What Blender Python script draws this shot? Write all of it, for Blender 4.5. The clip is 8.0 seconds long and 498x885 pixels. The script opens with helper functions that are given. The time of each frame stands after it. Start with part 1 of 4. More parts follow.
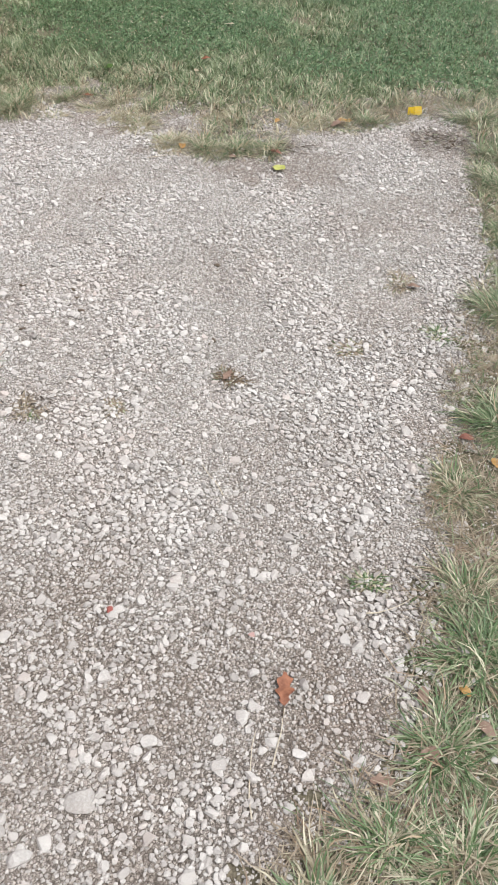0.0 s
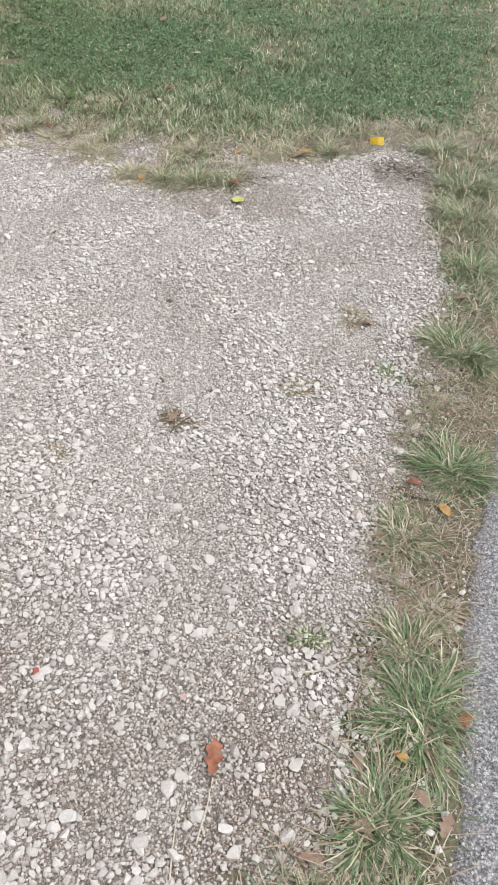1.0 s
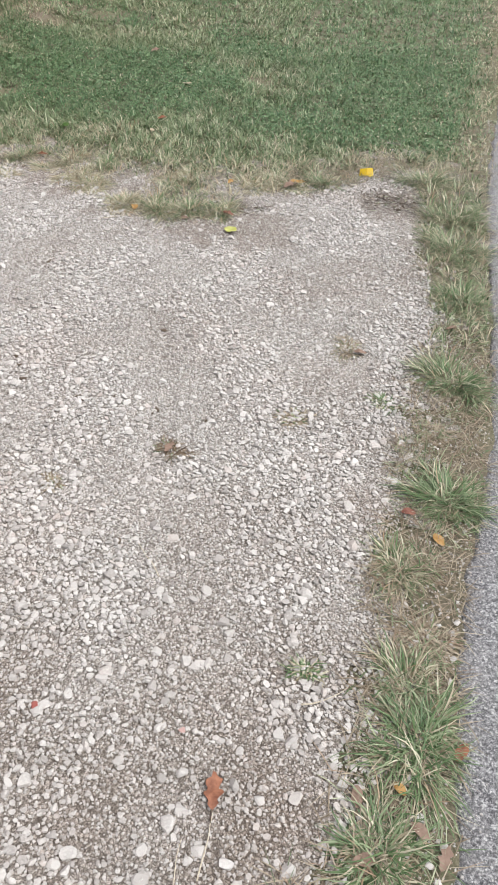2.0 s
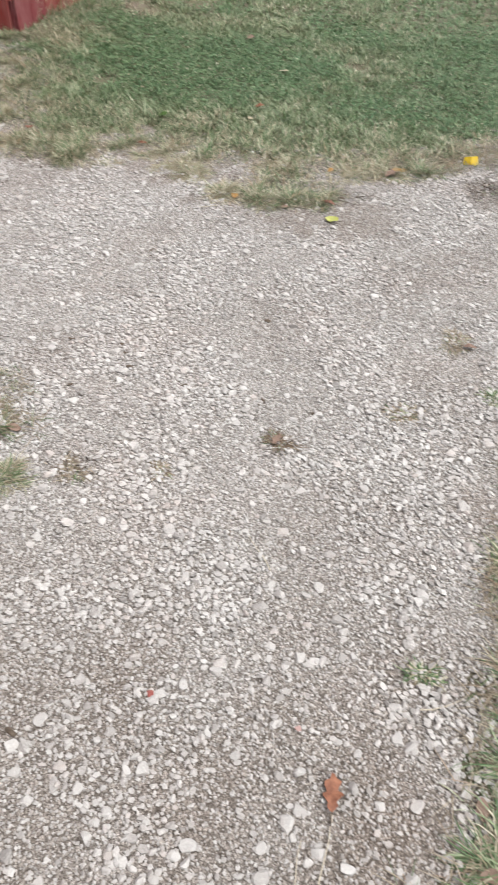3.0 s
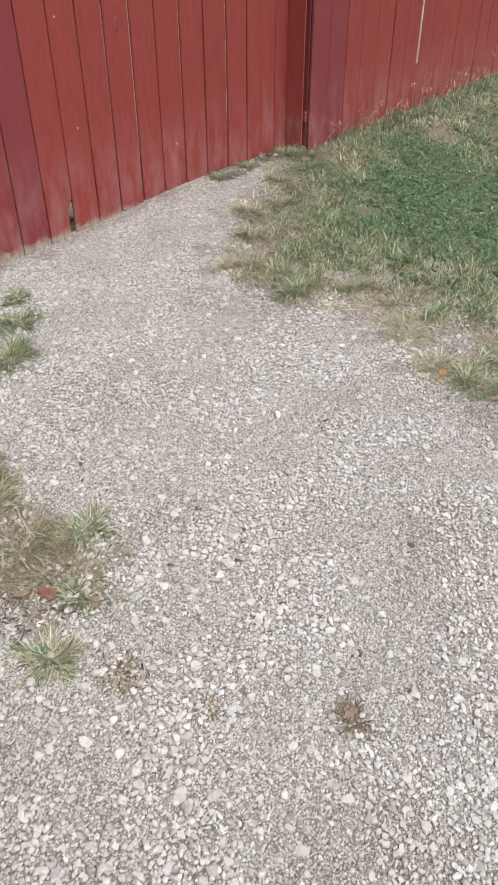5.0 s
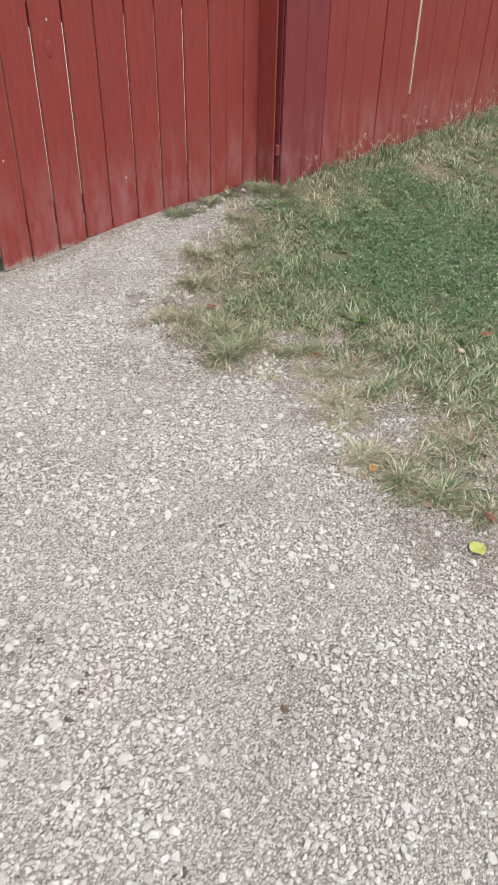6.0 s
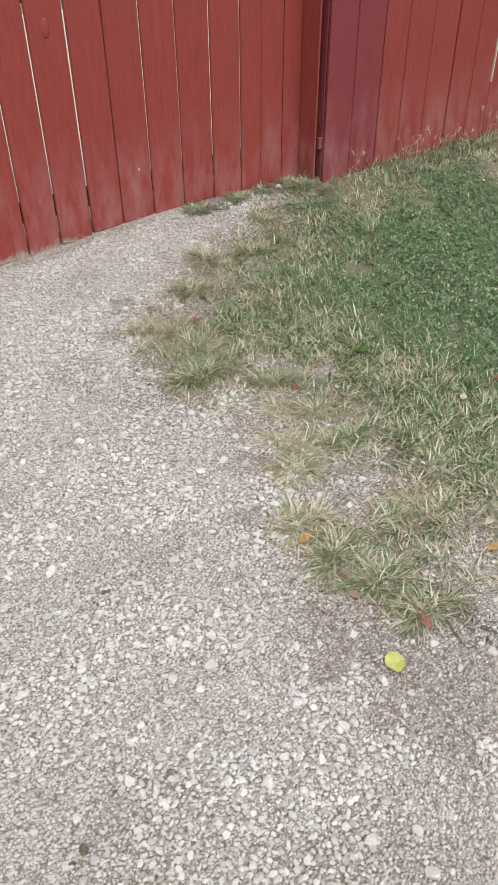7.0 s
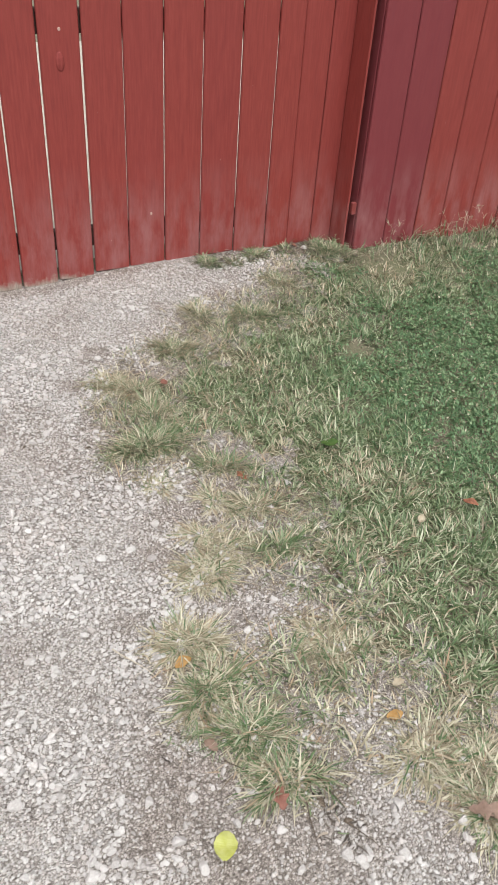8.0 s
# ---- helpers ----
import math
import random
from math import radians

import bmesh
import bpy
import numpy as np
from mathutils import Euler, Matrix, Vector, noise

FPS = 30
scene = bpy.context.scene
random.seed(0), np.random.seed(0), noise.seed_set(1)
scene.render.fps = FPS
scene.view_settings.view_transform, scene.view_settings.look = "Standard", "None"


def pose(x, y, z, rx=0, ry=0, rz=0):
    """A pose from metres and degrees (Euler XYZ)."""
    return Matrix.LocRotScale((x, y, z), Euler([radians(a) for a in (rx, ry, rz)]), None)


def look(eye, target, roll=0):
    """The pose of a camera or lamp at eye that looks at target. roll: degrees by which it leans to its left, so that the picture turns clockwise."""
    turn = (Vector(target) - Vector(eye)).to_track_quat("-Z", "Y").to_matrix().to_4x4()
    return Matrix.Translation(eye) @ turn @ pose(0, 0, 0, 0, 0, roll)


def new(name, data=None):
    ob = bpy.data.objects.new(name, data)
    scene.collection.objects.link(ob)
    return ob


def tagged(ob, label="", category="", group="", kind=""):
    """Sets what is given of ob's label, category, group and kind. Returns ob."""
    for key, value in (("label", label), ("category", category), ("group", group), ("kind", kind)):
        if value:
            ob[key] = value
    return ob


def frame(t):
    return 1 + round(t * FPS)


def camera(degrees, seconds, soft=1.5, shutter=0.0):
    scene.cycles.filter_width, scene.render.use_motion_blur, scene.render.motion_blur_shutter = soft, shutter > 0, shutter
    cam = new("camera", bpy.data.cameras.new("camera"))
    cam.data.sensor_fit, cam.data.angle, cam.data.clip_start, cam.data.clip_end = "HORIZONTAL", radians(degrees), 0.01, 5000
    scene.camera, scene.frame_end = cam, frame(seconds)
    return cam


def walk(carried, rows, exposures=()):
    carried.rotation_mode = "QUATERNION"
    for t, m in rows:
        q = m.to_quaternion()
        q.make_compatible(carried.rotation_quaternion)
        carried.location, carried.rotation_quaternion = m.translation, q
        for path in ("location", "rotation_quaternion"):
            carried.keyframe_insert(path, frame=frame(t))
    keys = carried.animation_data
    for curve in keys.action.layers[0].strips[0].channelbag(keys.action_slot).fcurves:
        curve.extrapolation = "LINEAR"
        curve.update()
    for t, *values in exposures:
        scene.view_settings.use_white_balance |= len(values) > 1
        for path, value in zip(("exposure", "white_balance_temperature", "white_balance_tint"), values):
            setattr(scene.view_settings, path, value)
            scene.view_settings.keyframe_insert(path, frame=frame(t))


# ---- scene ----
# the camera: a phone in the hand, about 36 degrees across
cam = camera(36.4, 8.0, soft=0.95, shutter=0.14)
PATH = [
    (0, (-0.009, 0.095, 1.404), (-0.293, 1.605, -0.085), 2.0),
    (0.5, (0.062, 0.184, 1.420), (-0.216, 1.700, -0.063), 2.1),
    (1, (0.085, 0.207, 1.425), (-0.171, 1.755, -0.029), 2.6),
    (2.3, (0.026, 0.205, 1.465), (-0.172, 1.803, 0.055), 4.5),
    (2.5, (-0.010, 0.209, 1.452), (-0.187, 1.797, 0.029), 5.5),
    (2.8, (-0.048, 0.215, 1.440), (-0.257, 1.655, 0.056), 4.2),
    (3, (-0.064, 0.207, 1.438), (-0.468, 1.742, 0.003), 0.8),
    (3.2, (-0.045, 0.215, 1.490), (-0.683, 1.604, 0.200), -3.0),
    (3.5, (0.018, 0.221, 1.507), (-0.886, 1.667, 0.214), -1.3),
    (4, (0.079, 0.258, 1.527), (-0.873, 1.691, 0.254), 2.2),
    (4.2, (0.060, 0.351, 1.520), (-0.877, 1.795, 0.250), 3.1),
    (5.3, (0.123, 1.009, 1.650), (-1.021, 2.265, 0.349), -1.6),
    (5.5, (0.162, 1.145, 1.656), (-1.002, 2.387, 0.358), -1.8),
    (5.9, (0.109, 1.413, 1.619), (-1.048, 2.680, 0.339), 0.3),
    (6, (0.082, 1.491, 1.612), (-1.065, 2.766, 0.334), 1.0),
    (6.5, (0.108, 1.875, 1.564), (-1.129, 3.055, 0.277), -0.1),
    (7, (0.179, 2.217, 1.576), (-1.162, 3.229, 0.250), -0.4),
    (7.5, (0.103, 2.493, 1.573), (-1.259, 3.490, 0.258), 3.3),
    (8, (0.152, 2.777, 1.587), (-1.345, 3.641, 0.325), 4.3),
]
walk(cam, [(t, look(eye, target, roll)) for t, eye, target, roll in PATH],
     [(0, 0.71), (2.8, 0.71), (3.4, 0.66), (4.0, 0.64), (5.5, 0.64), (7.0, 0.64), (7.5, 0.68), (8.0, 0.69)])

# ---- light: an overcast sky with a broad, weak sun ----
world = bpy.data.worlds.new("sky")
scene.world = world
world.use_nodes = True
wn, wl = world.node_tree.nodes, world.node_tree.links
sky = wn.new("ShaderNodeTexSky")
sky.sky_type, sky.sun_disc = "NISHITA", False
sky.sun_elevation, sky.sun_rotation = radians(64), radians(104)
sky.dust_density, sky.air_density = 4.0, 1.0
cloud = wn.new("ShaderNodeHueSaturation")
cloud.inputs["Saturation"].default_value = 0.22
wl.new(sky.outputs[0], cloud.inputs["Color"])
wl.new(cloud.outputs[0], wn["Background"].inputs["Color"])
wn["Background"].inputs["Strength"].default_value = 0.14
sun = new("sun", bpy.data.lights.new("sun", "SUN"))
sun.data.energy, sun.data.angle, sun.data.color = 1.3, radians(45), (1.0, 0.97, 0.95)
sun.matrix_world = look((math.sin(radians(104)) * 4, math.cos(radians(104)) * 4, 8.2), (0, 0, 0))

# ---- materials ----


class Mat:
    """A node material with short ways to add nodes."""

    def __init__(self, name, rough=0.8, spec=0.3):
        self.m = bpy.data.materials.new(name)
        self.m.use_nodes = True
        self.n, self.l = self.m.node_tree.nodes, self.m.node_tree.links
        self.b = self.n["Principled BSDF"]
        self.b.inputs["Roughness"].default_value = rough
        self.b.inputs["Specular IOR Level"].default_value = spec
        self.pos = self.n.new("ShaderNodeTexCoord").outputs["Object"]

    def put(self, socket, value):
        if isinstance(value, bpy.types.NodeSocket):
            self.l.new(value, socket)
        else:
            socket.default_value = value

    def noise(self, scale, detail=4.0, rough=0.6, stretch=None):
        n = self.n.new("ShaderNodeTexNoise")
        n.inputs["Scale"].default_value, n.inputs["Detail"].default_value, n.inputs["Roughness"].default_value = scale, detail, rough
        at = self.pos
        if stretch:
            mp = self.n.new("ShaderNodeMapping")
            mp.inputs["Scale"].default_value = stretch
            self.l.new(self.pos, mp.inputs["Vector"])
            at = mp.outputs[0]
        self.l.new(at, n.inputs["Vector"])
        return n.outputs["Fac"]

    def cells(self, scale, out="Color", feature="F1"):
        n = self.n.new("ShaderNodeTexVoronoi")
        n.feature = feature
        n.inputs["Scale"].default_value = scale
        self.l.new(self.pos, n.inputs["Vector"])
        return n.outputs[out]

    def ramp(self, fac, stops):
        n = self.n.new("ShaderNodeValToRGB")
        e = n.color_ramp.elements
        while len(e) < len(stops):
            e.new(0.5)
        for k, (p, c) in zip(e, stops):
            k.position, k.color = p, ((c, c, c, 1) if isinstance(c, (int, float)) else (*c, 1))
        self.put(n.inputs["Fac"], fac)
        return n.outputs["Color"]

    def mix(self, fac, a, b, how="MIX"):
        n = self.n.new("ShaderNodeMix")
        n.data_type, n.blend_type = "RGBA", how
        self.put(n.inputs[0], fac)
        for socket, v in ((n.inputs[6], a), (n.inputs[7], b)):
            self.put(socket, v if isinstance(v, bpy.types.NodeSocket) else (*v, 1))
        return n.outputs[2]

    def math(self, how, a, b):
        n = self.n.new("ShaderNodeMath")
        n.operation = how
        self.put(n.inputs[0], a), self.put(n.inputs[1], b)
        return n.outputs[0]

    def island(self):
        return self.n.new("ShaderNodeNewGeometry").outputs["Random Per Island"]

    def each(self):
        return self.n.new("ShaderNodeObjectInfo").outputs["Random"]

    def attr(self, name):
        n = self.n.new("ShaderNodeAttribute")
        n.attribute_name = name
        return n.outputs["Fac"]

    def color(self, c):
        self.put(self.b.inputs["Base Color"], c if isinstance(c, bpy.types.NodeSocket) else (*c, 1))
        return self

    def bump(self, height, strength=0.4, distance=0.01):
        n = self.n.new("ShaderNodeBump")
        n.inputs["Strength"].default_value, n.inputs["Distance"].default_value = strength, distance
        self.l.new(height, n.inputs["Height"])
        self.l.new(n.outputs[0], self.b.inputs["Normal"])
        return self

    def thin(self, color, share=0.3):
        """Lets some light through a leaf or blade."""
        tr = self.n.new("ShaderNodeBsdfTranslucent")
        self.put(tr.inputs["Color"], color)
        mx = self.n.new("ShaderNodeMixShader")
        mx.inputs[0].default_value = share
        self.l.new(self.b.outputs[0], mx.inputs[1]), self.l.new(tr.outputs[0], mx.inputs[2])
        self.l.new(mx.outputs[0], self.n["Material Output"].inputs["Surface"])
        return self


STONE_STOPS = [(0.0, (0.19, 0.18, 0.168)), (0.10, (0.31, 0.296, 0.279)), (0.28, (0.405, 0.39, 0.37)),
               (0.55, (0.485, 0.472, 0.452)), (0.82, (0.56, 0.548, 0.527)), (0.88, (0.43, 0.382, 0.35)), (0.93, (0.50, 0.467, 0.44)), (1.0, (0.58, 0.57, 0.55))]


def rosy(k):
    """Patches of pinkish brown stone dust over the path."""
    return k.ramp(k.noise(1.7, 5, 0.6), [(0.48, 0.0), (0.72, 0.34)])


def stone_material(name, by_object):
    k = Mat(name, 0.9, 0.2)
    c = k.ramp(k.each() if by_object else k.island(), STONE_STOPS)
    if by_object:
        c = k.mix(k.ramp(k.noise(30, 4), [(0.35, 0.1), (0.7, 0.5)]), c, (0.34, 0.31, 0.285))
    c = k.mix(k.math("MULTIPLY", k.attr("soil"), 0.50), c, (0.31, 0.275, 0.248))
    c = k.mix(0.26, c, k.ramp(k.noise(190, 6, 0.7), [(0.32, (0.20, 0.185, 0.17)), (0.68, (0.72, 0.705, 0.68))]))
    c = k.mix(rosy(k), c, (0.98, 0.88, 0.835), "MULTIPLY")
    k.color(c)
    return k.bump(k.noise(220, 5), 0.35, 0.003).m


M_STONE = stone_material("limestone_chips", False)
M_STONE_ONE = stone_material("limestone_stone", True)


def fines_material():
    k = Mat("gravel_fines", 0.95, 0.15)
    coarse = k.ramp(k.cells(105.0), [(0.05, (0.25, 0.23, 0.21)), (0.4, (0.50, 0.482, 0.455)), (0.7, (0.66, 0.642, 0.615)), (1.0, (0.74, 0.73, 0.705))])
    small = k.ramp(k.cells(230.0), [(0.05, (0.22, 0.20, 0.18)), (0.4, (0.48, 0.46, 0.432)), (0.7, (0.66, 0.64, 0.61)), (1.0, (0.76, 0.75, 0.725))])
    c = k.mix(k.ramp(k.noise(14, 4), [(0.46, 0.0), (0.54, 1.0)]), coarse, small)
    joint = k.ramp(k.cells(105.0, "Distance", "DISTANCE_TO_EDGE"), [(0.03, 1.0), (0.12, 0.0)])
    joint2 = k.ramp(k.cells(230.0, "Distance", "DISTANCE_TO_EDGE"), [(0.02, 0.9), (0.13, 0.0)])
    broken = k.ramp(k.noise(75, 4, 0.6), [(0.36, 0.35), (0.52, 1.0)])
    pits = k.ramp(k.noise(240, 6, 0.75), [(0.40, 0.92), (0.53, 0.0)])
    gaps = k.math("MULTIPLY", k.math("MAXIMUM", k.math("MULTIPLY", joint, 0.85), k.math("MULTIPLY", joint2, 0.6)), broken)
    hollows = k.ramp(k.noise(46, 5, 0.7), [(0.38, 0.75), (0.47, 0.0)])
    # shade between the grains is painted as near-black in joints, pits and hollows
    c = k.mix(k.math("MAXIMUM", k.math("MAXIMUM", gaps, pits), hollows), c, (0.085, 0.074, 0.065))
    soil = k.math("MAXIMUM", k.math("MULTIPLY", k.attr("soil"), 0.85), k.ramp(k.noise(2.6, 6, 0.7), [(0.52, 0.0), (0.75, 0.35)]))
    c = k.mix(1.0, k.mix(soil, c, (0.56, 0.49, 0.44), "MULTIPLY"), (1.0, 0.98, 0.96), "MULTIPLY")
    c = k.mix(rosy(k), c, (0.98, 0.86, 0.81), "MULTIPLY")
    k.color(c)
    h = k.math("ADD", k.cells(105.0, "Distance", "DISTANCE_TO_EDGE"), k.math("MULTIPLY", k.cells(230.0, "Distance", "DISTANCE_TO_EDGE"), 0.6))
    return k.bump(h, 1.0, 0.006).m


M_FINES = fines_material()


def soil_material():
    k = Mat("soil_and_thatch", 0.95, 0.1)
    fibre = k.noise(130, 7, 0.75)
    c = k.ramp(fibre, [(0.3, (0.065, 0.052, 0.04)), (0.5, (0.165, 0.137, 0.107)), (0.7, (0.33, 0.29, 0.23))])
    c = k.mix(k.ramp(k.noise(1.6, 4), [(0.40, 0.05), (0.62, 0.6)]), c, k.ramp(k.noise(90, 6), [(0.3, (0.05, 0.07, 0.03)), (0.7, (0.15, 0.18, 0.085))]))
    k.color(c)
    return k.bump(k.noise(180, 7, 0.75), 0.5, 0.006).m


M_SOIL = soil_material()


def asphalt_material():
    k = Mat("asphalt", 0.85, 0.3)
    c = k.ramp(k.noise(150, 8, 0.85), [(0.40, (0.035, 0.035, 0.040)), (0.48, (0.13, 0.13, 0.138)), (0.54, (0.27, 0.27, 0.277)), (0.62, (0.60, 0.60, 0.60))])
    chip = k.math("MULTIPLY", k.ramp(k.cells(130.0, "Distance"), [(0.22, 1.0), (0.42, 0.0)]), k.ramp(k.cells(130.0), [(0.50, 0.0), (0.75, 0.6)]))
    c = k.mix(chip, c, (0.60, 0.595, 0.58))
    c = k.mix(k.ramp(k.noise(6, 6, 0.7), [(0.45, 0.0), (0.7, 0.30)]), c, (0.26, 0.257, 0.252))
    k.color(c)
    return k.bump(k.noise(150, 8, 0.85), 0.7, 0.006).m


M_ASPHALT = asphalt_material()


def concrete_material():
    k = Mat("pale_concrete", 0.9, 0.2)
    k.color(k.ramp(k.noise(6, 6), [(0.3, (0.34, 0.315, 0.26)), (0.7, (0.44, 0.41, 0.345))]))
    return k.bump(k.noise(150, 4), 0.3, 0.004).m


M_CONCRETE = concrete_material()


def paint_material(name, tint):
    """Red barn paint on rough-sawn boards, rubbed and chalky at the foot, bare at the very end."""
    k = Mat(name, 0.62, 0.35)
    grain = k.noise(9, 6, 0.65, (14.0, 14.0, 0.9))
    c = k.ramp(grain, [(0.25, (0.185, 0.030, 0.025)), (0.5, (0.232, 0.039, 0.031)), (0.75, (0.27, 0.052, 0.042))])
    c = k.mix(k.ramp(k.each(), [(0.0, 0.0), (1.0, 0.22)]), c, (0.185, 0.030, 0.034))
    c = k.mix(tint, c, (0.152, 0.028, 0.041))
    z = k.n.new("ShaderNodeSeparateXYZ")
    k.l.new(k.n.new("ShaderNodeNewGeometry").outputs["Position"], z.inputs[0])
    height = z.outputs["Z"]
    blot = k.noise(5, 5, 0.65, (2.5, 2.5, 0.9))
    chalk = k.math("MULTIPLY", k.ramp(height, [(0.05, 0.75), (0.25, 0.8), (0.58, 0.0)]), k.ramp(blot, [(0.40, 0.0), (0.72, 0.75)]))
    c = k.mix(chalk, c, (0.33, 0.165, 0.160))
    edge = k.math("ADD", height, k.math("MULTIPLY", k.noise(26, 4), 0.10))
    c = k.mix(k.ramp(edge, [(0.10, 0.9), (0.135, 0.0)]), c, k.ramp(k.noise(40, 5, 0.6, (3, 3, 0.5)), [(0.3, (0.20, 0.17, 0.135)), (0.7, (0.42, 0.38, 0.32))]))
    chips = k.ramp(k.noise(70, 3, 0.5, (1.6, 1.6, 0.5)), [(0.775, 0.0), (0.79, 0.7)])
    c = k.mix(chips, c, (0.48, 0.33, 0.29))
    k.color(c)
    k.put(k.b.inputs["Roughness"], k.ramp(blot, [(0.3, 0.5), (0.7, 0.75)]))
    return k.bump(k.noise(16, 6, 0.7, (14.0, 14.0, 0.8)), 0.22, 0.003).m


M_PAINT = paint_material("red_barn_paint", 0.0)
# the same red mixed 35 percent towards plum, for boards before y = 3
M_PLUM_TINT = paint_material("plum_tinted_red_paint", 0.35)
M_PLUM = paint_material("faded_plum_paint", 0.6)


def wood_material(name, a, b):
    k = Mat(name, 0.85, 0.2)
    k.color(k.ramp(k.noise(12, 6, 0.6, (8, 8, 0.8)), [(0.3, a), (0.7, b)]))
    return k.bump(k.noise(20, 5, 0.6, (8, 8, 0.8)), 0.4, 0.003).m


M_BARE = wood_material("bare_wood", (0.38, 0.33, 0.25), (0.62, 0.57, 0.47))
# framing wood: shade behind the boards is put into its near-black colour
M_GAP_DARK = wood_material("gap_shade_framing_wood", (0.03, 0.016, 0.014), (0.07, 0.036, 0.03))
M_TWIG = wood_material("dead_twig", (0.05, 0.04, 0.03), (0.16, 0.125, 0.095))


def blade_material(name, greens, straws):
    """Grass: green and straw shades, blade by blade; "dry" says how much of it is straw."""
    k = Mat(name, 0.45, 0.45)
    r = k.island()
    g = k.ramp(r, greens)
    s = k.ramp(k.math("FRACT", k.math("MULTIPLY", r, 7.3), 0.0), straws)
    pick = k.math("LESS_THAN", k.math("FRACT", k.math("MULTIPLY", r, 31.7), 0.0), k.attr("dry"))
    c = k.mix(pick, g, s)
    k.color(c)
    return k.thin(c, 0.28).m


# the palest green stop also carries the whitish highlights of glossy blades
GREENS = [(0.0, (0.062, 0.106, 0.044)), (0.35, (0.128, 0.193, 0.088)), (0.7, (0.245, 0.305, 0.165)), (1.0, (0.50, 0.54, 0.38))]
STRAWS = [(0.0, (0.22, 0.185, 0.12)), (0.4, (0.42, 0.385, 0.27)), (0.8, (0.64, 0.61, 0.47)), (1.0, (0.37, 0.255, 0.16))]
M_LAWN = blade_material("lawn_blades", GREENS, STRAWS)
M_DEAD = blade_material("dead_blades", GREENS, [(0.0, (0.15, 0.115, 0.08)), (0.4, (0.27, 0.22, 0.155)), (0.8, (0.46, 0.405, 0.31)), (1.0, (0.29, 0.195, 0.13))])
M_WITHERED = blade_material("withered_blades", GREENS, [(0.0, (0.11, 0.075, 0.05)), (0.5, (0.19, 0.14, 0.095)), (1.0, (0.32, 0.26, 0.18))])
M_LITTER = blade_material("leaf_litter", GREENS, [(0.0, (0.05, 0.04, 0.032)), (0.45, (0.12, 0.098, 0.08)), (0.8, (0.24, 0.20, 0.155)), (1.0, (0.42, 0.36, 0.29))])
# here too the last green is pale, as painted highlight on some blades
M_TUFT = blade_material("tuft_blades", [(0.0, (0.066, 0.126, 0.050)), (0.5, (0.138, 0.215, 0.094)), (1.0, (0.34, 0.40, 0.25))], STRAWS)
M_CLOVER = blade_material("clover_leaves", [(0.0, (0.056, 0.118, 0.050)), (0.5, (0.112, 0.210, 0.096)), (1.0, (0.26, 0.365, 0.195))], STRAWS)


def leaf_material(name, a, b):
    k = Mat(name, 0.6, 0.3)
    c = k.ramp(k.noise(60, 5), [(0.3, a), (0.7, b)])
    k.color(c)
    return k.thin(c, 0.2).bump(k.noise(120, 4), 0.4, 0.002).m


LEAF = {
    "orange": leaf_material("orange_leaf", (0.16, 0.062, 0.038), (0.38, 0.17, 0.10)),
    "yellow": leaf_material("yellow_leaf", (0.40, 0.42, 0.08), (0.52, 0.54, 0.20)),
    "amber": leaf_material("amber_leaf", (0.36, 0.20, 0.06), (0.48, 0.30, 0.12)),
    "red": leaf_material("red_leaf", (0.19, 0.075, 0.055), (0.28, 0.13, 0.095)),
    "tan": leaf_material("tan_leaf", (0.21, 0.14, 0.105), (0.32, 0.225, 0.175)),
    "green": leaf_material("green_leaf", (0.04, 0.09, 0.02), (0.09, 0.16, 0.04)),
    "pale": leaf_material("pale_leaf", (0.38, 0.32, 0.22), (0.50, 0.44, 0.33)),
}
k = Mat("yellow_plastic", 0.4, 0.5)
M_PLASTIC = k.color(k.ramp(k.noise(25, 3), [(0.3, (0.72, 0.50, 0.01)), (0.7, (0.82, 0.62, 0.03))])).m
k = Mat("red_brick_chip", 0.9, 0.2)
M_BRICK = k.color(k.ramp(k.noise(90, 5), [(0.3, (0.22, 0.06, 0.05)), (0.7, (0.34, 0.13, 0.11))])).m
k = Mat("pink_stone", 0.9, 0.2)
M_PINK = k.color(k.ramp(k.noise(90, 5), [(0.3, (0.34, 0.22, 0.20)), (0.7, (0.45, 0.32, 0.29))])).m
k = Mat("rusty_nail", 0.6, 0.4)
M_NAIL = k.color(k.ramp(k.noise(300, 3), [(0.3, (0.36, 0.20, 0.16)), (0.7, (0.56, 0.40, 0.34))])).m

# ---- the plan ----
FENCE_X, FENCE2_X, JOG_Y = -3.13, -2.94, 5.09
LAWN_LINE = [(-3.11, 4.72), (-2.98, 4.60), (-2.80, 4.42), (-2.72, 4.20), (-2.63, 3.96), (-2.45, 3.78), (-2.42, 3.60), (-2.28, 3.46), (-2.02, 3.40), (-1.72, 3.33),
             (-1.68, 3.50), (-1.58, 3.66), (-1.42, 3.68), (-1.31, 3.53), (-1.25, 3.38), (-1.17, 3.42), (-1.10, 3.56), (-1.00, 3.60), (-0.98, 3.42), (-1.03, 3.20),
             (-0.90, 3.22), (-0.77, 3.21), (-0.63, 3.25), (-0.55, 3.31), (-0.56, 3.45), (-0.57, 3.60), (-0.43, 3.66), (-0.30, 3.72), (-0.13, 3.78), (0.07, 3.90), (0.16, 4.08), (0.29, 4.0)]
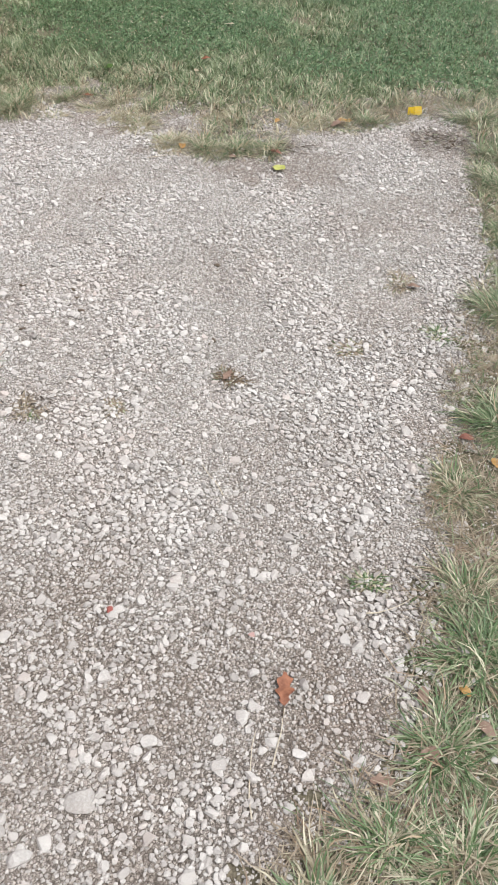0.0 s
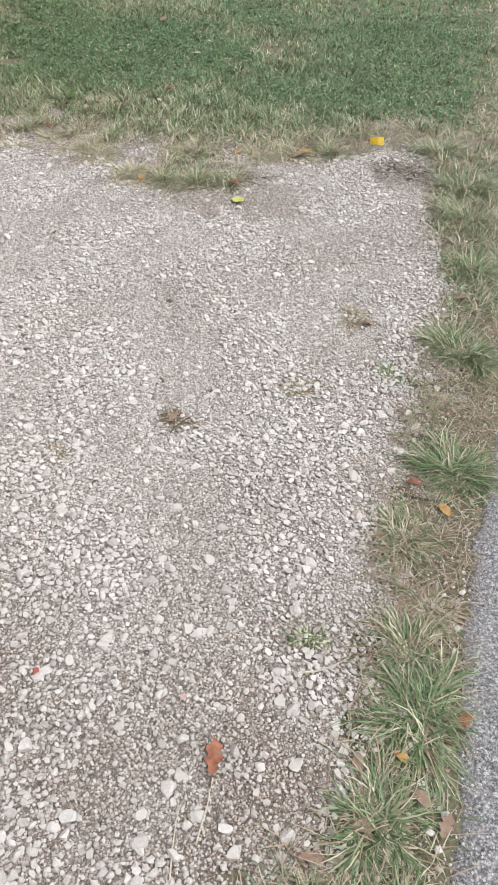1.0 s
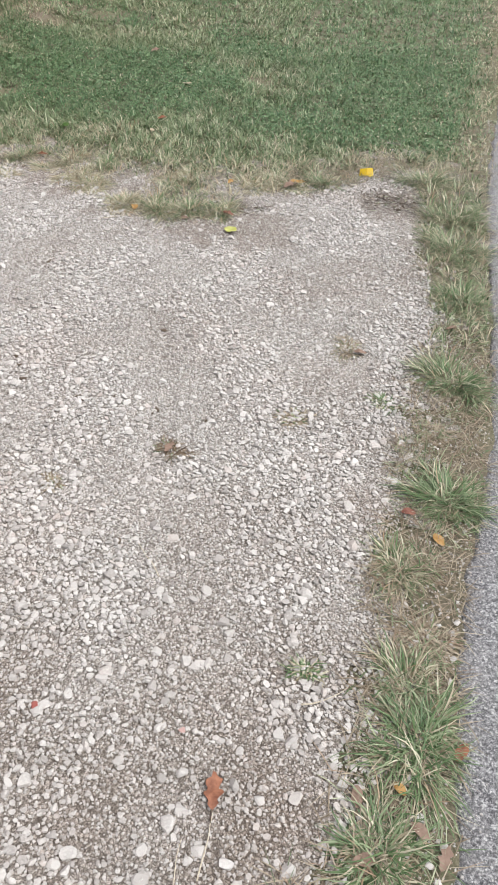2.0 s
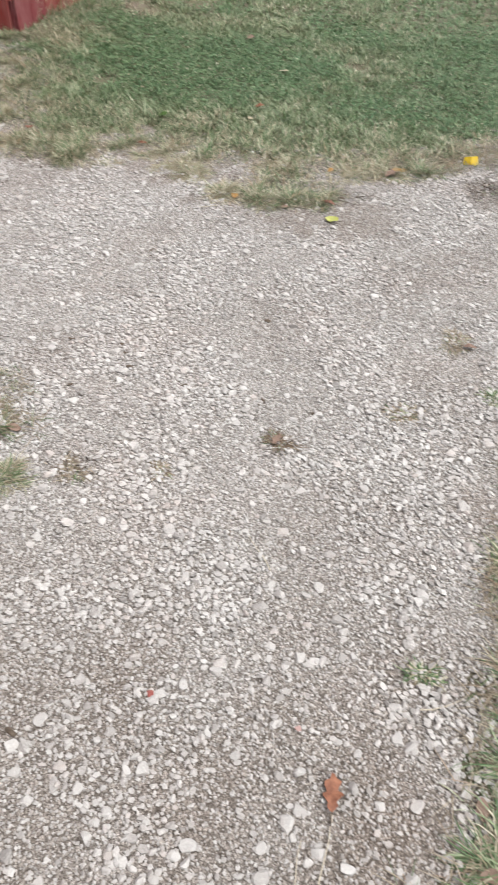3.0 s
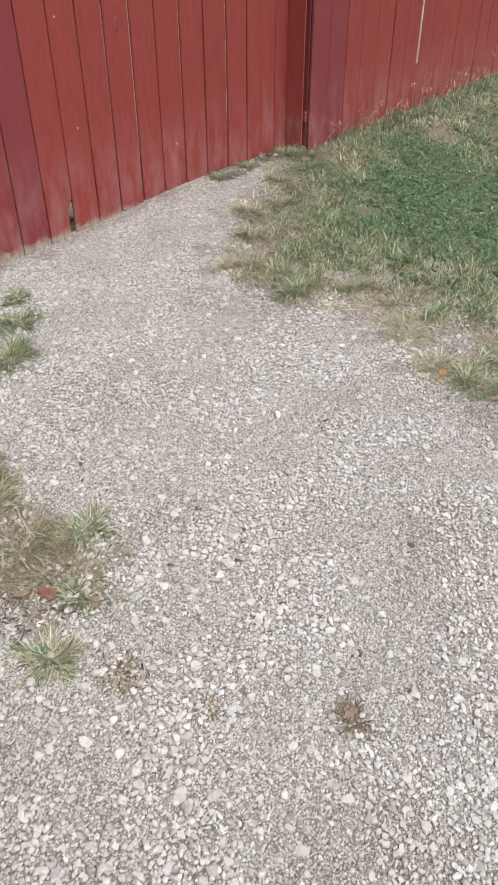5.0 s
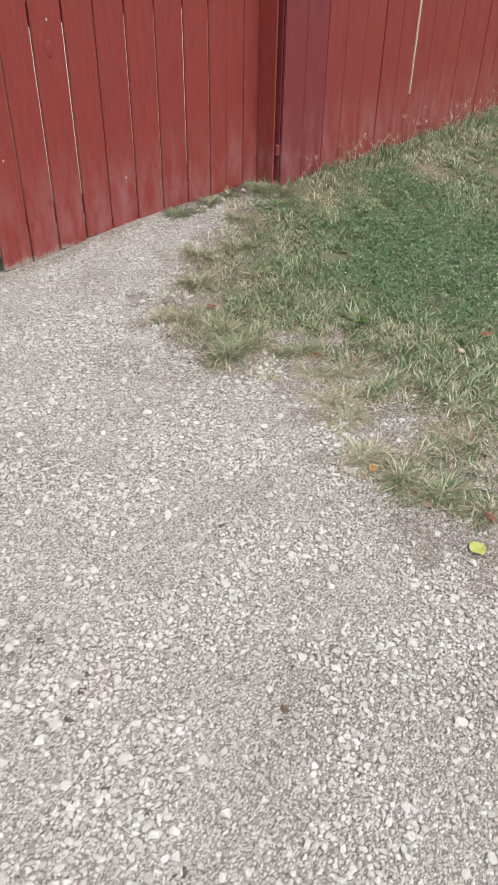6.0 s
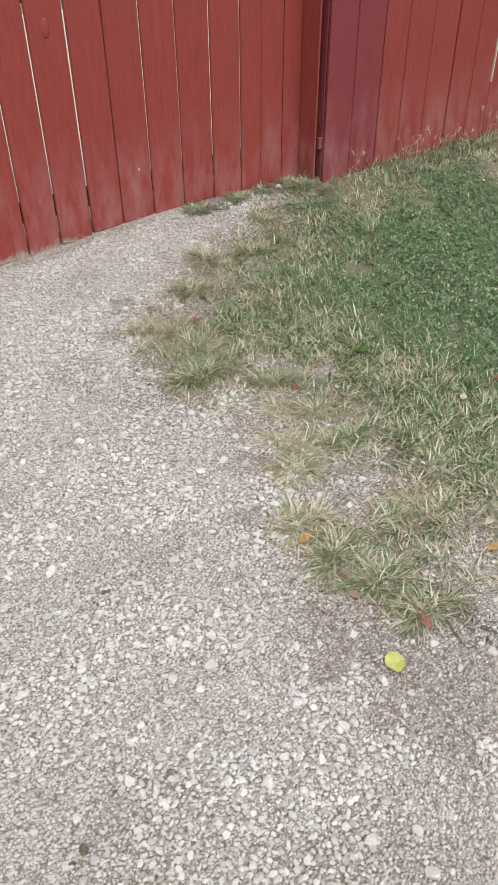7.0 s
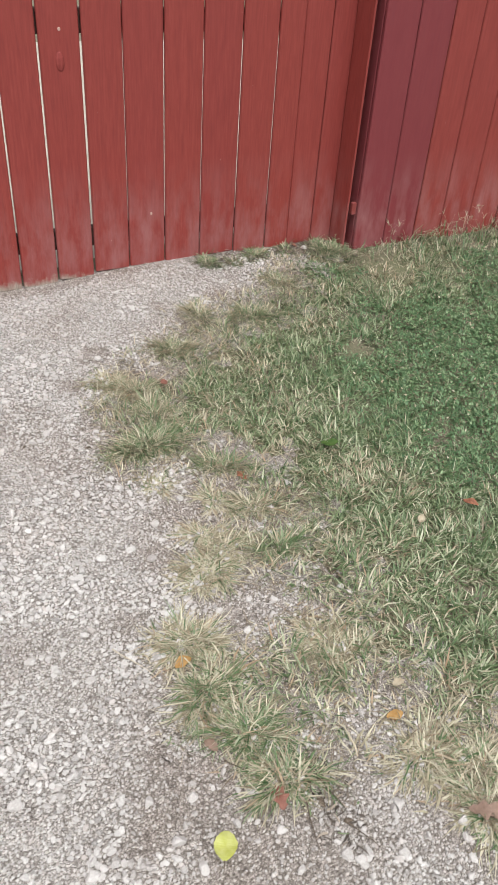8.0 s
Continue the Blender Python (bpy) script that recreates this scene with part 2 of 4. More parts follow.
STRIP_LINE = [(0.29, 3.56), (0.32, 3.07), (0.36, 2.68), (0.30, 2.38), (0.27, 2.20), (0.29, 2.07), (0.25, 1.83), (0.24, 1.67), (0.20, 1.52), (0.21, 1.41),
              (0.245, 1.30), (0.215, 1.14), (0.195, 1.03), (0.17, 0.89), (0.155, 0.78), (0.10, 0.67), (0.03, 0.61), (-0.03, 0.54), (-0.06, 0.48), (-0.25, 0.2), (-0.45, -2.5), (-0.6, -6.0)]
ROAD_LINE = [(0.10, -12.0), (0.30, -2.5), (0.36, 0.0), (0.385, 0.71), (0.395, 0.95), (0.402, 1.11), (0.410, 1.26), (0.426, 1.42), (0.465, 1.62), (0.50, 1.85), (0.53, 2.1), (0.57, 2.75),
             (0.60, 3.76), (0.63, 4.12), (0.75, 5.24), (1.05, 8.0), (1.9, 16.0), (3.4, 30.0)]
GRAVEL = np.array(LAWN_LINE + STRIP_LINE + [(-3.1, -6.0)])
LAWN = np.array(LAWN_LINE + [p for p in ROAD_LINE if 4.0 < p[1] < 17] + [(-2.92, 16.0), (-2.92, 5.0)])
STRIP = np.array(STRIP_LINE + [p for p in ROAD_LINE if -6.5 < p[1] < 4.0] + [(0.62, 4.05), (0.30, 4.02)])
rng = np.random.default_rng(7)


def inside(poly, p):
    """Signed distance of points to an outline: above zero inside."""
    a, b = poly, np.roll(poly, -1, axis=0)
    best, odd = np.full(len(p), 1e9), np.zeros(len(p), bool)
    for (ax, ay), (bx, by) in zip(a, b):
        dx, dy = bx - ax, by - ay
        t = np.clip(((p[:, 0] - ax) * dx + (p[:, 1] - ay) * dy) / max(dx * dx + dy * dy, 1e-9), 0, 1)
        best = np.minimum(best, np.hypot(p[:, 0] - ax - t * dx, p[:, 1] - ay - t * dy))
        if ay != by:
            odd ^= ((ay > p[:, 1]) != (by > p[:, 1])) & (p[:, 0] < ax + (p[:, 1] - ay) * dx / dy)
    return np.where(odd, best, -best)


def wave(p, size, seed):
    """Smooth noise of about 0 to 1 at that size in metres."""
    r = np.random.default_rng(seed)
    out = np.zeros(len(p))
    for i in range(10):
        a, f, ph = r.uniform(0, 2 * np.pi), r.uniform(0.6, 1.7) * 2 * np.pi / size, r.uniform(0, 2 * np.pi)
        out += np.sin((p[:, 0] * np.cos(a) + p[:, 1] * np.sin(a)) * f + ph)
    return np.clip(0.5 + out / 9.0, 0, 1)


def smooth(a, b, v):
    t = np.clip((v - a) / (b - a), 0, 1)
    return t * t * (3 - 2 * t)


def height(p):
    """The ground: near level, a little higher along the fence."""
    p = np.atleast_2d(np.asarray(p, float))
    rise = 0.03 + 0.065 * smooth(2.9, 4.3, p[:, 1])
    near = smooth(-2.25, -3.0, p[:, 0]) * smooth(-3.7, -3.25, p[:, 0])
    bumps = 0.008 * (wave(p, 0.5, 3) - 0.5) + 0.012 * (wave(p, 1.7, 4) - 0.5)
    return rise * near + bumps * smooth(14, 6, np.abs(p[:, 1]))


def ground_z(x, y):
    return float(height([(x, y)])[0])


def scatter(x0, x1, y0, y1, per_m2):
    n = int((x1 - x0) * (y1 - y0) * per_m2)
    return np.column_stack([rng.uniform(x0, x1, n), rng.uniform(y0, y1, n)])


def mesh_of(name, verts, faces, material, dry=None, flat=True, attribute="dry"):
    """A mesh object from arrays of corners and faces, all faces with as many corners."""
    me = bpy.data.meshes.new(name)
    faces = np.asarray(faces, np.int32)
    me.vertices.add(len(verts)), me.loops.add(faces.size), me.polygons.add(len(faces))
    me.vertices.foreach_set("co", np.asarray(verts, np.float32).ravel())
    me.loops.foreach_set("vertex_index", faces.ravel())
    me.polygons.foreach_set("loop_start", np.arange(0, faces.size, faces.shape[1], dtype=np.int32))
    me.update(calc_edges=True)
    me.polygons.foreach_set("use_smooth", np.full(len(faces), not flat))
    if dry is not None:
        me.attributes.new(attribute, "FLOAT", "POINT").data.foreach_set("value", np.asarray(dry, np.float32))
    me.materials.append(material)
    return new(name, me)


def part(name, bm, material, parent, label=""):
    me = bpy.data.meshes.new(name)
    bm.to_mesh(me), bm.free()
    me.materials.append(material)
    ob = new(name, me)
    ob.parent = parent
    return tagged(ob, label)


def soiled(p):
    """How much brown soil shows among the gravel: more where it is trodden near the drive, and along the strip."""
    trodden = smooth(1.75, 0.85, p[:, 1] + 0.2 * np.abs(p[:, 0] + 0.1)) * (0.32 + 0.58 * wave(p, 0.45, 61)) * smooth(-0.8, 0.3, p[:, 1])
    beside = 0.55 * smooth(0.30, 0.05, inside(GRAVEL, p)) * wave(p, 0.3, 62)
    blots = smooth(0.62, 0.9, wave(p, 0.7, 63)) * 0.35
    for x, y, r in ((-0.42, 3.24, 0.30), (-0.62, 3.14, 0.2), (0.16, 3.62, 0.24), (-1.47, 3.56, 0.22), (-1.06, 3.48, 0.16), (-1.95, 3.40, 0.14)):
        blots = np.maximum(blots, 0.52 * smooth(r * 1.2, r * 0.3, np.hypot(p[:, 0] - x, p[:, 1] - y) + 0.12 * (wave(p, 0.2, 64) - 0.5)))
    return np.clip(np.maximum(np.maximum(trodden, beside), blots), 0, 1)


def sheet(name, xs, ys, keep, lift, material):
    gx, gy = np.meshgrid(xs, ys)
    p = np.column_stack([gx.ravel(), gy.ravel()])
    v = np.column_stack([p, height(p) + lift])
    nx = len(xs)
    i = (np.arange(len(ys) - 1)[:, None] * nx + np.arange(nx - 1)[None]).ravel()
    f = np.column_stack([i, i + 1, i + nx + 1, i + nx])
    if keep is not None:
        f = f[keep(p[f].mean(axis=1))]
        used, back = np.unique(f, return_inverse=True)
        v, f = v[used], back.reshape(f.shape)
    return mesh_of(name, v, f, material, soiled(v[:, :2]), False, "soil")


# ---- the ground ----
far = [10, 13, 18, 26, 40, 70, 120, 250, 600]
ground = sheet("ground", np.array([-x for x in far[::-1]] + list(np.arange(-6, 4.01, 0.08)) + far), np.array([-x for x in far[::-1]] + list(np.arange(-3, 9.01, 0.08)) + far[1:]), None, -0.005, M_SOIL)
tagged(ground, "dark soil with straw-coloured thatch under short grass", "ground", kind="structure")
gravel = sheet("gravel_path", np.arange(-3.16, 0.62, 0.03), np.arange(-6.0, 5.4, 0.03),
               lambda p: inside(GRAVEL, p) > -0.34 + 0.22 * (wave(p, 0.2, 11) - 0.25) + 0.22 * (p[:, 1] < 3.3) * (p[:, 0] > -0.3), 0.0, M_FINES)
tagged(gravel, "pale crushed limestone gravel path with brown fines", "gravel", kind="structure")
def road_edge(y):
    e = np.array(ROAD_LINE)
    return np.interp(y, e[:, 1], e[:, 0])


def build_road():
    ys = np.concatenate([np.arange(-12.0, -1.0, 0.2), np.arange(-1.0, 9.0, 0.04), np.arange(9.0, 30.0, 0.2)])
    e = road_edge(ys) + 0.02 * (wave(np.column_stack([ys * 0, ys]), 0.22, 5) - 0.5) + rng.uniform(-0.004, 0.004, len(ys))
    rows = []
    for off, z in ((0.0, -0.05), (0.0, -0.004), (0.012, 0.006), (0.05, 0.009), (0.2, 0.010), (1.2, 0.014), (4.0, 0.0), (4.0, -0.05)):
        rows.append(np.column_stack([e + off if off < 1 else np.interp(ys, [-12, 5, 30], [0.3, 0.6, 3.6]) + off, ys, np.full(len(ys), z)]))
    v = np.concatenate(rows)
    n = len(ys)
    i = (np.arange(len(rows) - 1)[:, None] * n + np.arange(n - 1)[None]).ravel()
    return mesh_of("road", v, np.column_stack([i, i + n, i + n + 1, i + 1]), M_ASPHALT, flat=False)


tagged(build_road(), "worn grey asphalt driveway with a ragged edge", "road", kind="structure")
slab = bmesh.new()
bmesh.ops.create_cube(slab, size=1, matrix=Matrix.LocRotScale((-6.30, 4.0, 0.01), None, (6.0, 30.0, 0.10)))
bmesh.ops.bevel(slab, geom=slab.edges[:], offset=0.01, segments=1, affect="EDGES")
tagged(part("concrete_yard", slab, M_CONCRETE, None), "pale concrete yard behind the red fence", "pavement", kind="structure")

# ---- the fence ----


def box(x0, x1, y0, y1, z0, z1, bevel=0.003):
    bm = bmesh.new()
    bmesh.ops.create_cube(bm, size=1, matrix=Matrix.LocRotScale(((x0 + x1) / 2, (y0 + y1) / 2, (z0 + z1) / 2), None, (x1 - x0, y1 - y0, z1 - z0)))
    if bevel:
        bmesh.ops.bevel(bm, geom=bm.edges[:], offset=bevel, segments=1, affect="EDGES")
    return bm


def board(parent, x, y0, y1, notch=None, paint=None):
    """One upright board, its face at x: a sawn plank with eased edges and a slightly uneven foot."""
    foot = ground_z(x, (y0 + y1) / 2) + random.uniform(-0.014, 0.001)
    lie = random.uniform(-0.004, 0.003)
    bm = box(x - 0.020 + lie, x + lie, y0, y1, foot, 1.86 + random.uniform(-0.006, 0.006), 0.0045)
    slope, lean = random.uniform(-0.008, 0.008), random.uniform(-0.002, 0.002)
    for v in bm.verts:
        s = (v.co.y - y0) / (y1 - y0) - 0.5
        if v.co.z < 0.6:
            v.co.z += slope * s
            v.co.x += lean
    if notch:
        for up in (0.15, 0.21):
            bmesh.ops.bisect_plane(bm, geom=bm.verts[:] + bm.edges[:] + bm.faces[:], plane_co=(0, 0, foot + up), plane_no=(0, 0, 1))
        for v in bm.verts:
            if v.co.z < foot + 0.18 and v.co.y > y1 - 0.02:
                v.co.y -= notch
    return part("board", bm, paint or M_PAINT, parent, "faded plum-tinted red board" if paint == M_PLUM else "")


def rail(parent, x0, x1, y0, y1, z0, z1):
    return part("rail", box(x0, x1, y0, y1, z0, z1, 0.004), M_GAP_DARK, parent, "wooden rail, darkened for the shade behind the boards")


def dot(x, y, z, r, name, material, parent, label):
    bm = bmesh.new()
    bmesh.ops.create_uvsphere(bm, u_segments=8, v_segments=5, radius=r, matrix=Matrix.LocRotScale((x, y, z), None, (0.35, 1.0, 2.0 if name == "knot" else 1.2)))
    return part(name, bm, material, parent, label)


fence = tagged(new("fence"), "tall red-painted board fence with worn board ends", "fence", "fence runs")
fence.location = (0, 0, 0)
edges = [-5.94 + 0.177 * i for i in range(49)] + [2.735, 2.91, 3.083, 3.255, 3.425, 3.592, 3.766, 3.94, 4.12, 4.30, 4.482, 4.655, 4.782, 4.93, 5.049]
edges = sorted(e for e in edges if not 2.65 < e < 2.73)
GAPS = {3.255: 0.006, 3.425: 0.009, 3.592: 0.0095, 3.766: 0.0115, 3.94: 0.0045, 4.12: 0.004, 4.30: 0.0025, 4.482: 0.003, 4.655: 0.003, 4.782: 0.003, 4.93: 0.003, 5.049: 0.001}
planks = {}


def fence_x(y):
    """The face of the boards: the run bends a little towards the path before the corner."""
    return FENCE_X + 0.036 * min(1.0, max(0.0, (y - 4.0) / 0.8))


for a, b in zip(edges, edges[1:]):
    planks[a] = board(fence, fence_x((a + b) / 2), a + GAPS.get(a, 0.005) / 2, b - GAPS.get(b, 0.005) / 2, 0.034 if a == 3.083 else None, M_PLUM if a == 2.91 else M_PLUM_TINT if a < 3.0 else None)
knot = dot(FENCE_X - 0.002, 3.675, 0.985, 0.019, "knot", M_PAINT, planks[3.592], "painted-over knot")
for y, z, a in ((4.57, 0.79, 4.482), (3.30, 1.06, 3.255), (3.35, 0.56, 3.255), (3.68, 1.10, 3.592), (4.05, 0.33, 3.94), (3.12, 0.6, 3.083)):
    dot(fence_x(y) - 0.001, y, z, 0.006, "nail", M_NAIL, planks[a], "rusty nail head")
for z in (0.20, 1.08, 1.62):
    rail(fence, FENCE_X - 0.062, FENCE_X - 0.024, -5.9, 5.04, z, z + 0.09)
for y in (-5.8, -3.6, -1.2, 1.2, 2.45):
    part("post", box(FENCE_X - 0.165, FENCE_X - 0.066, y, y + 0.09, -0.2, 1.8, 0.004), M_GAP_DARK, fence, "unseen square wooden post, darkened, behind the boards")
# the jog: a board that faces the path, and the corner post behind it, which also blocks light
part("corner_board", box(-3.150, -2.966, 5.050, 5.061, ground_z(-3.0, 5.05) - 0.02, 1.86, 0.003), M_PAINT, fence, "red corner board in the jog of the fence")
part("corner_post", box(-3.10, -2.9625, 5.10, 5.20, -0.2, 1.82, 0.003), M_PLUM, fence, "dark red corner post")
# unseen backing post, added to stop light showing through the corner
part("post", box(-3.26, -3.155, 4.95, 5.05, -0.2, 1.82, 0.004), M_GAP_DARK, fence, "unseen square wooden post, darkened, behind the boards")
part("cleat", box(-2.980, -2.958, 5.075, 5.10, 0.27, 0.33, 0.002), M_PAINT, fence, "small red wooden cleat in the corner gap")

run = tagged(new("fence"), "red-painted board fence along the lawn", "fence", "fence runs")
edges = [5.098, 5.29, 5.49, 5.67, 5.87, 6.08, 6.27, 6.455, 6.67, 6.87, 7.07, 7.27, 7.46, 7.66] + [7.86 + 0.196 * i for i in range(34)]
for a, b in zip(edges, edges[1:]):
    board(run, FENCE2_X, a + 0.003, b - 0.003, None, M_PLUM if a < 5.3 else None)
    if 6.2 < a < 6.3:
        lath = box(FENCE2_X - 0.004, FENCE2_X + 0.010, 6.440, 6.468, 0.42, 1.86, 0.003)
        for v in lath.verts:
            if v.co.z < 0.6:
                v.co.y = 6.456 + (v.co.y - 6.454) * 0.3
        part("lath", lath, M_BARE, run, "bare pale wooden lath over a board joint")
for z in (0.20, 1.08, 1.62):
    rail(run, FENCE2_X - 0.062, FENCE2_X - 0.024, 5.21, 14.2, z, z + 0.09)
for y in (7.5, 9.9, 12.3, 14.1):
    part("post", box(FENCE2_X - 0.165, FENCE2_X - 0.066, y, y + 0.09, -0.2, 1.8, 0.004), M_GAP_DARK, run, "unseen square wooden post, darkened, behind the boards")

# ---- gravel stones ----


def stone_shapes(count, kind, seed):
    """Corner sets of small angular stones, about 1 across."""
    r = np.random.default_rng(seed)
    bm = bmesh.new()
    if kind == "fine":
        bmesh.ops.create_cone(bm, segments=4, radius1=0.5, radius2=0.28, depth=0.5, cap_ends=True)
        bmesh.ops.triangulate(bm, faces=bm.faces[:])
    else:
        bmesh.ops.create_icosphere(bm, subdivisions=1 if kind == "mid" else 2, radius=0.5)
    base = np.array([v.co[:] for v in bm.verts])
    faces = np.array([[v.index for v in f.verts] for f in bm.faces])
    bm.free()
    out = []
    for _ in range(count):
        v = base * (1 + r.normal(0, 0.05 if kind == "big" else 0.10, (len(base), 1)))
        for j in range(9 if kind == "big" else 5):
            n = r.normal(size=3) * (1, 1, 0.8 if j else 9)
            n /= np.linalg.norm(n)
            d = v @ n - r.uniform(0.20, 0.36)
            v = v - np.clip(d, 0, None)[:, None] * n
        v = v * np.array([1.12, r.uniform(0.70, 1.0), r.uniform(0.50, 0.75)])
        out.append(v)
    return np.array(out), faces


def packed(x0, x1, y0, y1, step):
    """Points in staggered rows, each pushed aside at random, so that stones lie side by side."""
    gx, gy = np.meshgrid(np.arange(x0, x1, step), np.arange(y0, y1, step * 0.866))
    gx[1::2] += step / 2
    p = np.column_stack([gx.ravel(), gy.ravel()])
    return p + rng.normal(0, step * 0.24, p.shape)


def in_reach(p):
    """The part of the path that is walked or overlooked."""
    return p[:, 0] > np.maximum(-3.14, -0.06 - 1.18 * (p[:, 1] + 0.35)) + np.abs(rng.normal(0, 0.12, len(p))) - 0.12


def lay(points, sizes, shapes, faces, sink):
    """Stones at points, turned at random and sunk a little."""
    n = len(points)
    v = shapes[rng.integers(0, len(shapes), n)] * sizes[:, None, None]
    for axis, spread in ((0, 0.35), (1, 0.35), (2, 3.2)):
        a = rng.uniform(-spread, spread, n)
        c, s = np.cos(a)[:, None], np.sin(a)[:, None]
        i, j = [(1, 2), (2, 0), (0, 1)][axis]
        vi, vj = v[:, :, i] * c - v[:, :, j] * s, v[:, :, i] * s + v[:, :, j] * c
        v[:, :, i], v[:, :, j] = vi, vj
    v[:, :, 0] += points[:, 0, None]
    v[:, :, 1] += points[:, 1, None]
    v[:, :, 2] += (height(points) + sizes * sink)[:, None]
    m = v.shape[1]
    soil = np.repeat(soiled(points), m)
    return v.reshape(-1, 3), (np.arange(n)[:, None, None] * m + faces[None]).reshape(-1, 3), soil


def on_gravel(p):
    d = inside(GRAVEL, p)
    creep = rng.uniform(0, 1, len(p)) < smooth(-0.6, 0.4, p[:, 1]) * np.exp(np.minimum(d, 0) / 0.09)
    return (creep & (d > -0.3)) & (p[:, 0] > FENCE_X + 0.012) & (p[:, 0] < road_edge(p[:, 1]))


def muddy(p):
    """Falls to nothing on the smooth earthy ground beside the lawn."""
    return 1 - smooth(0.25, 0.5, soiled(p)) * (p[:, 1] > 2.9)


def coarse(p):
    """Where whole stones lie thick; elsewhere grit shows between them."""
    return smooth(0.30, 0.62, wave(p, 0.55, 32)) * (1 - 0.55 * smooth(0.45, 0.9, soiled(p))) * muddy(p)


def swept(p):
    """The fence foot, where only dust and grit lie."""
    return rng.uniform(0, 1, len(p)) < smooth(0.03, 0.12, p[:, 0] - FENCE_X + 0.04 * (wave(p, 0.2, 35) - 0.5))


p = packed(-3.12, 0.45, 0.3, 4.95, 0.0098)
p = p[in_reach(p)]
p = p[on_gravel(p)]
p = p[(swept(p) | (rng.uniform(0, 1, len(p)) < 0.25)) & (rng.uniform(0, 1, len(p)) < (0.92 - 0.30 * coarse(p)) * (0.45 + 0.55 * muddy(p)))]
v, f, soil = lay(p, rng.uniform(0.0045, 0.0120, len(p)), *stone_shapes(20, "fine", 1), 0.22)
tagged(mesh_of("gravel_chips", v, f, M_STONE, soil, True, "soil"), "small pale grey crushed limestone chips", "gravel", kind="stuff")
p = packed(-3.12, 0.45, 0.3, 4.95, 0.0142)
p = p[in_reach(p)]
p = p[on_gravel(p)]
p = p[swept(p) & (rng.uniform(0, 1, len(p)) < (0.36 + 0.60 * coarse(p)) * (0.25 + 0.75 * muddy(p)))]
v, f, soil = lay(p, (0.0085 + 0.0135 * rng.uniform(0, 1, len(p)) ** 2.4) * (0.82 + 0.25 * coarse(p)), *stone_shapes(24, "mid", 2), 0.20)
tagged(mesh_of("gravel_stones", v, f, M_STONE, soil, True, "soil"), "pale grey limestone gravel stones", "gravel", kind="stuff")
p = scatter(-3.0, 0.35, 0.3, 4.6, 260)
p = p[on_gravel(p)]
p = p[rng.uniform(0, 1, len(p)) < 0.5 + 0.5 * smooth(2.6, 1.2, p[:, 1])]
order = np.hypot(p[:, 0] - 0.0, p[:, 1] - 0.9).argsort()
near, rest = p[order[:300]], p[order[300:]]
big, big_faces = stone_shapes(12, "big", 5)
v, f, soil = lay(rest, 0.021 + 0.016 * rng.uniform(0, 1, len(rest)) ** 2, big, big_faces, 0.10)
tagged(mesh_of("gravel_cobbles", v, f, M_STONE, soil, True, "soil"), "larger pale limestone stones in the gravel", "gravel", kind="stuff")
# grit that has crept over the asphalt's edge and into the grass strip
p = scatter(-0.25, 1.0, 0.1, 5.0, 5200)
d = p[:, 0] - road_edge(p[:, 1])
p = p[((d > -0.05) & (rng.uniform(0, 1, len(p)) < np.exp(-np.maximum(d, 0) / 0.05) * 0.8)) | ((inside(STRIP, p) > 0) & (rng.uniform(0, 1, len(p)) < 0.3 * wave(p, 0.3, 33) + 0.3 * smooth(1.3, 2.0, p[:, 1]) + 0.8 * smooth(0.1, 0.0, inside(STRIP, p))))]
v, f, soil = lay(p, rng.uniform(0.003, 0.010, len(p)), *stone_shapes(10, "fine", 8), 0.5)
tagged(mesh_of("loose_grit", v, f, M_STONE, np.maximum(soil, 0.4), True, "soil"), "loose grit along the crumbling asphalt edge", "gravel", kind="stuff")

# ---- grass ----


def blades(p, z, length, width, yaw, lean, curl):
    """Tapered, bent blades of three triangles each."""
    n = len(p)
    d = np.column_stack([np.cos(yaw), np.sin(yaw), np.zeros(n)])
    s = np.column_stack([-np.sin(yaw), np.cos(yaw), np.zeros(n)])
    up = np.array([0, 0, 1.0])
    base = np.column_stack([p, z])
    mid = base + d * (length * 0.5 * np.sin(lean))[:, None] + up * (length * 0.5 * np.cos(lean))[:, None]
    end = lean + curl
    tip = mid + d * (length * 0.5 * np.sin(end))[:, None] + up * (length * 0.5 * np.cos(end))[:, None]
    floor = height(tip[:, :2]) + 0.003
    tip[:, 2] = np.maximum(tip[:, 2], floor)
    w = (width / 2)[:, None]
    v = np.stack([base - s * w * 0.8, base + s * w * 0.8, mid + s * w, mid - s * w, tip], axis=1).reshape(-1, 3)
    f = np.array([[0, 1, 2], [0, 2, 3], [3, 2, 4]])
    return v, (np.arange(n)[:, None, None] * 5 + f[None]).reshape(-1, 3)


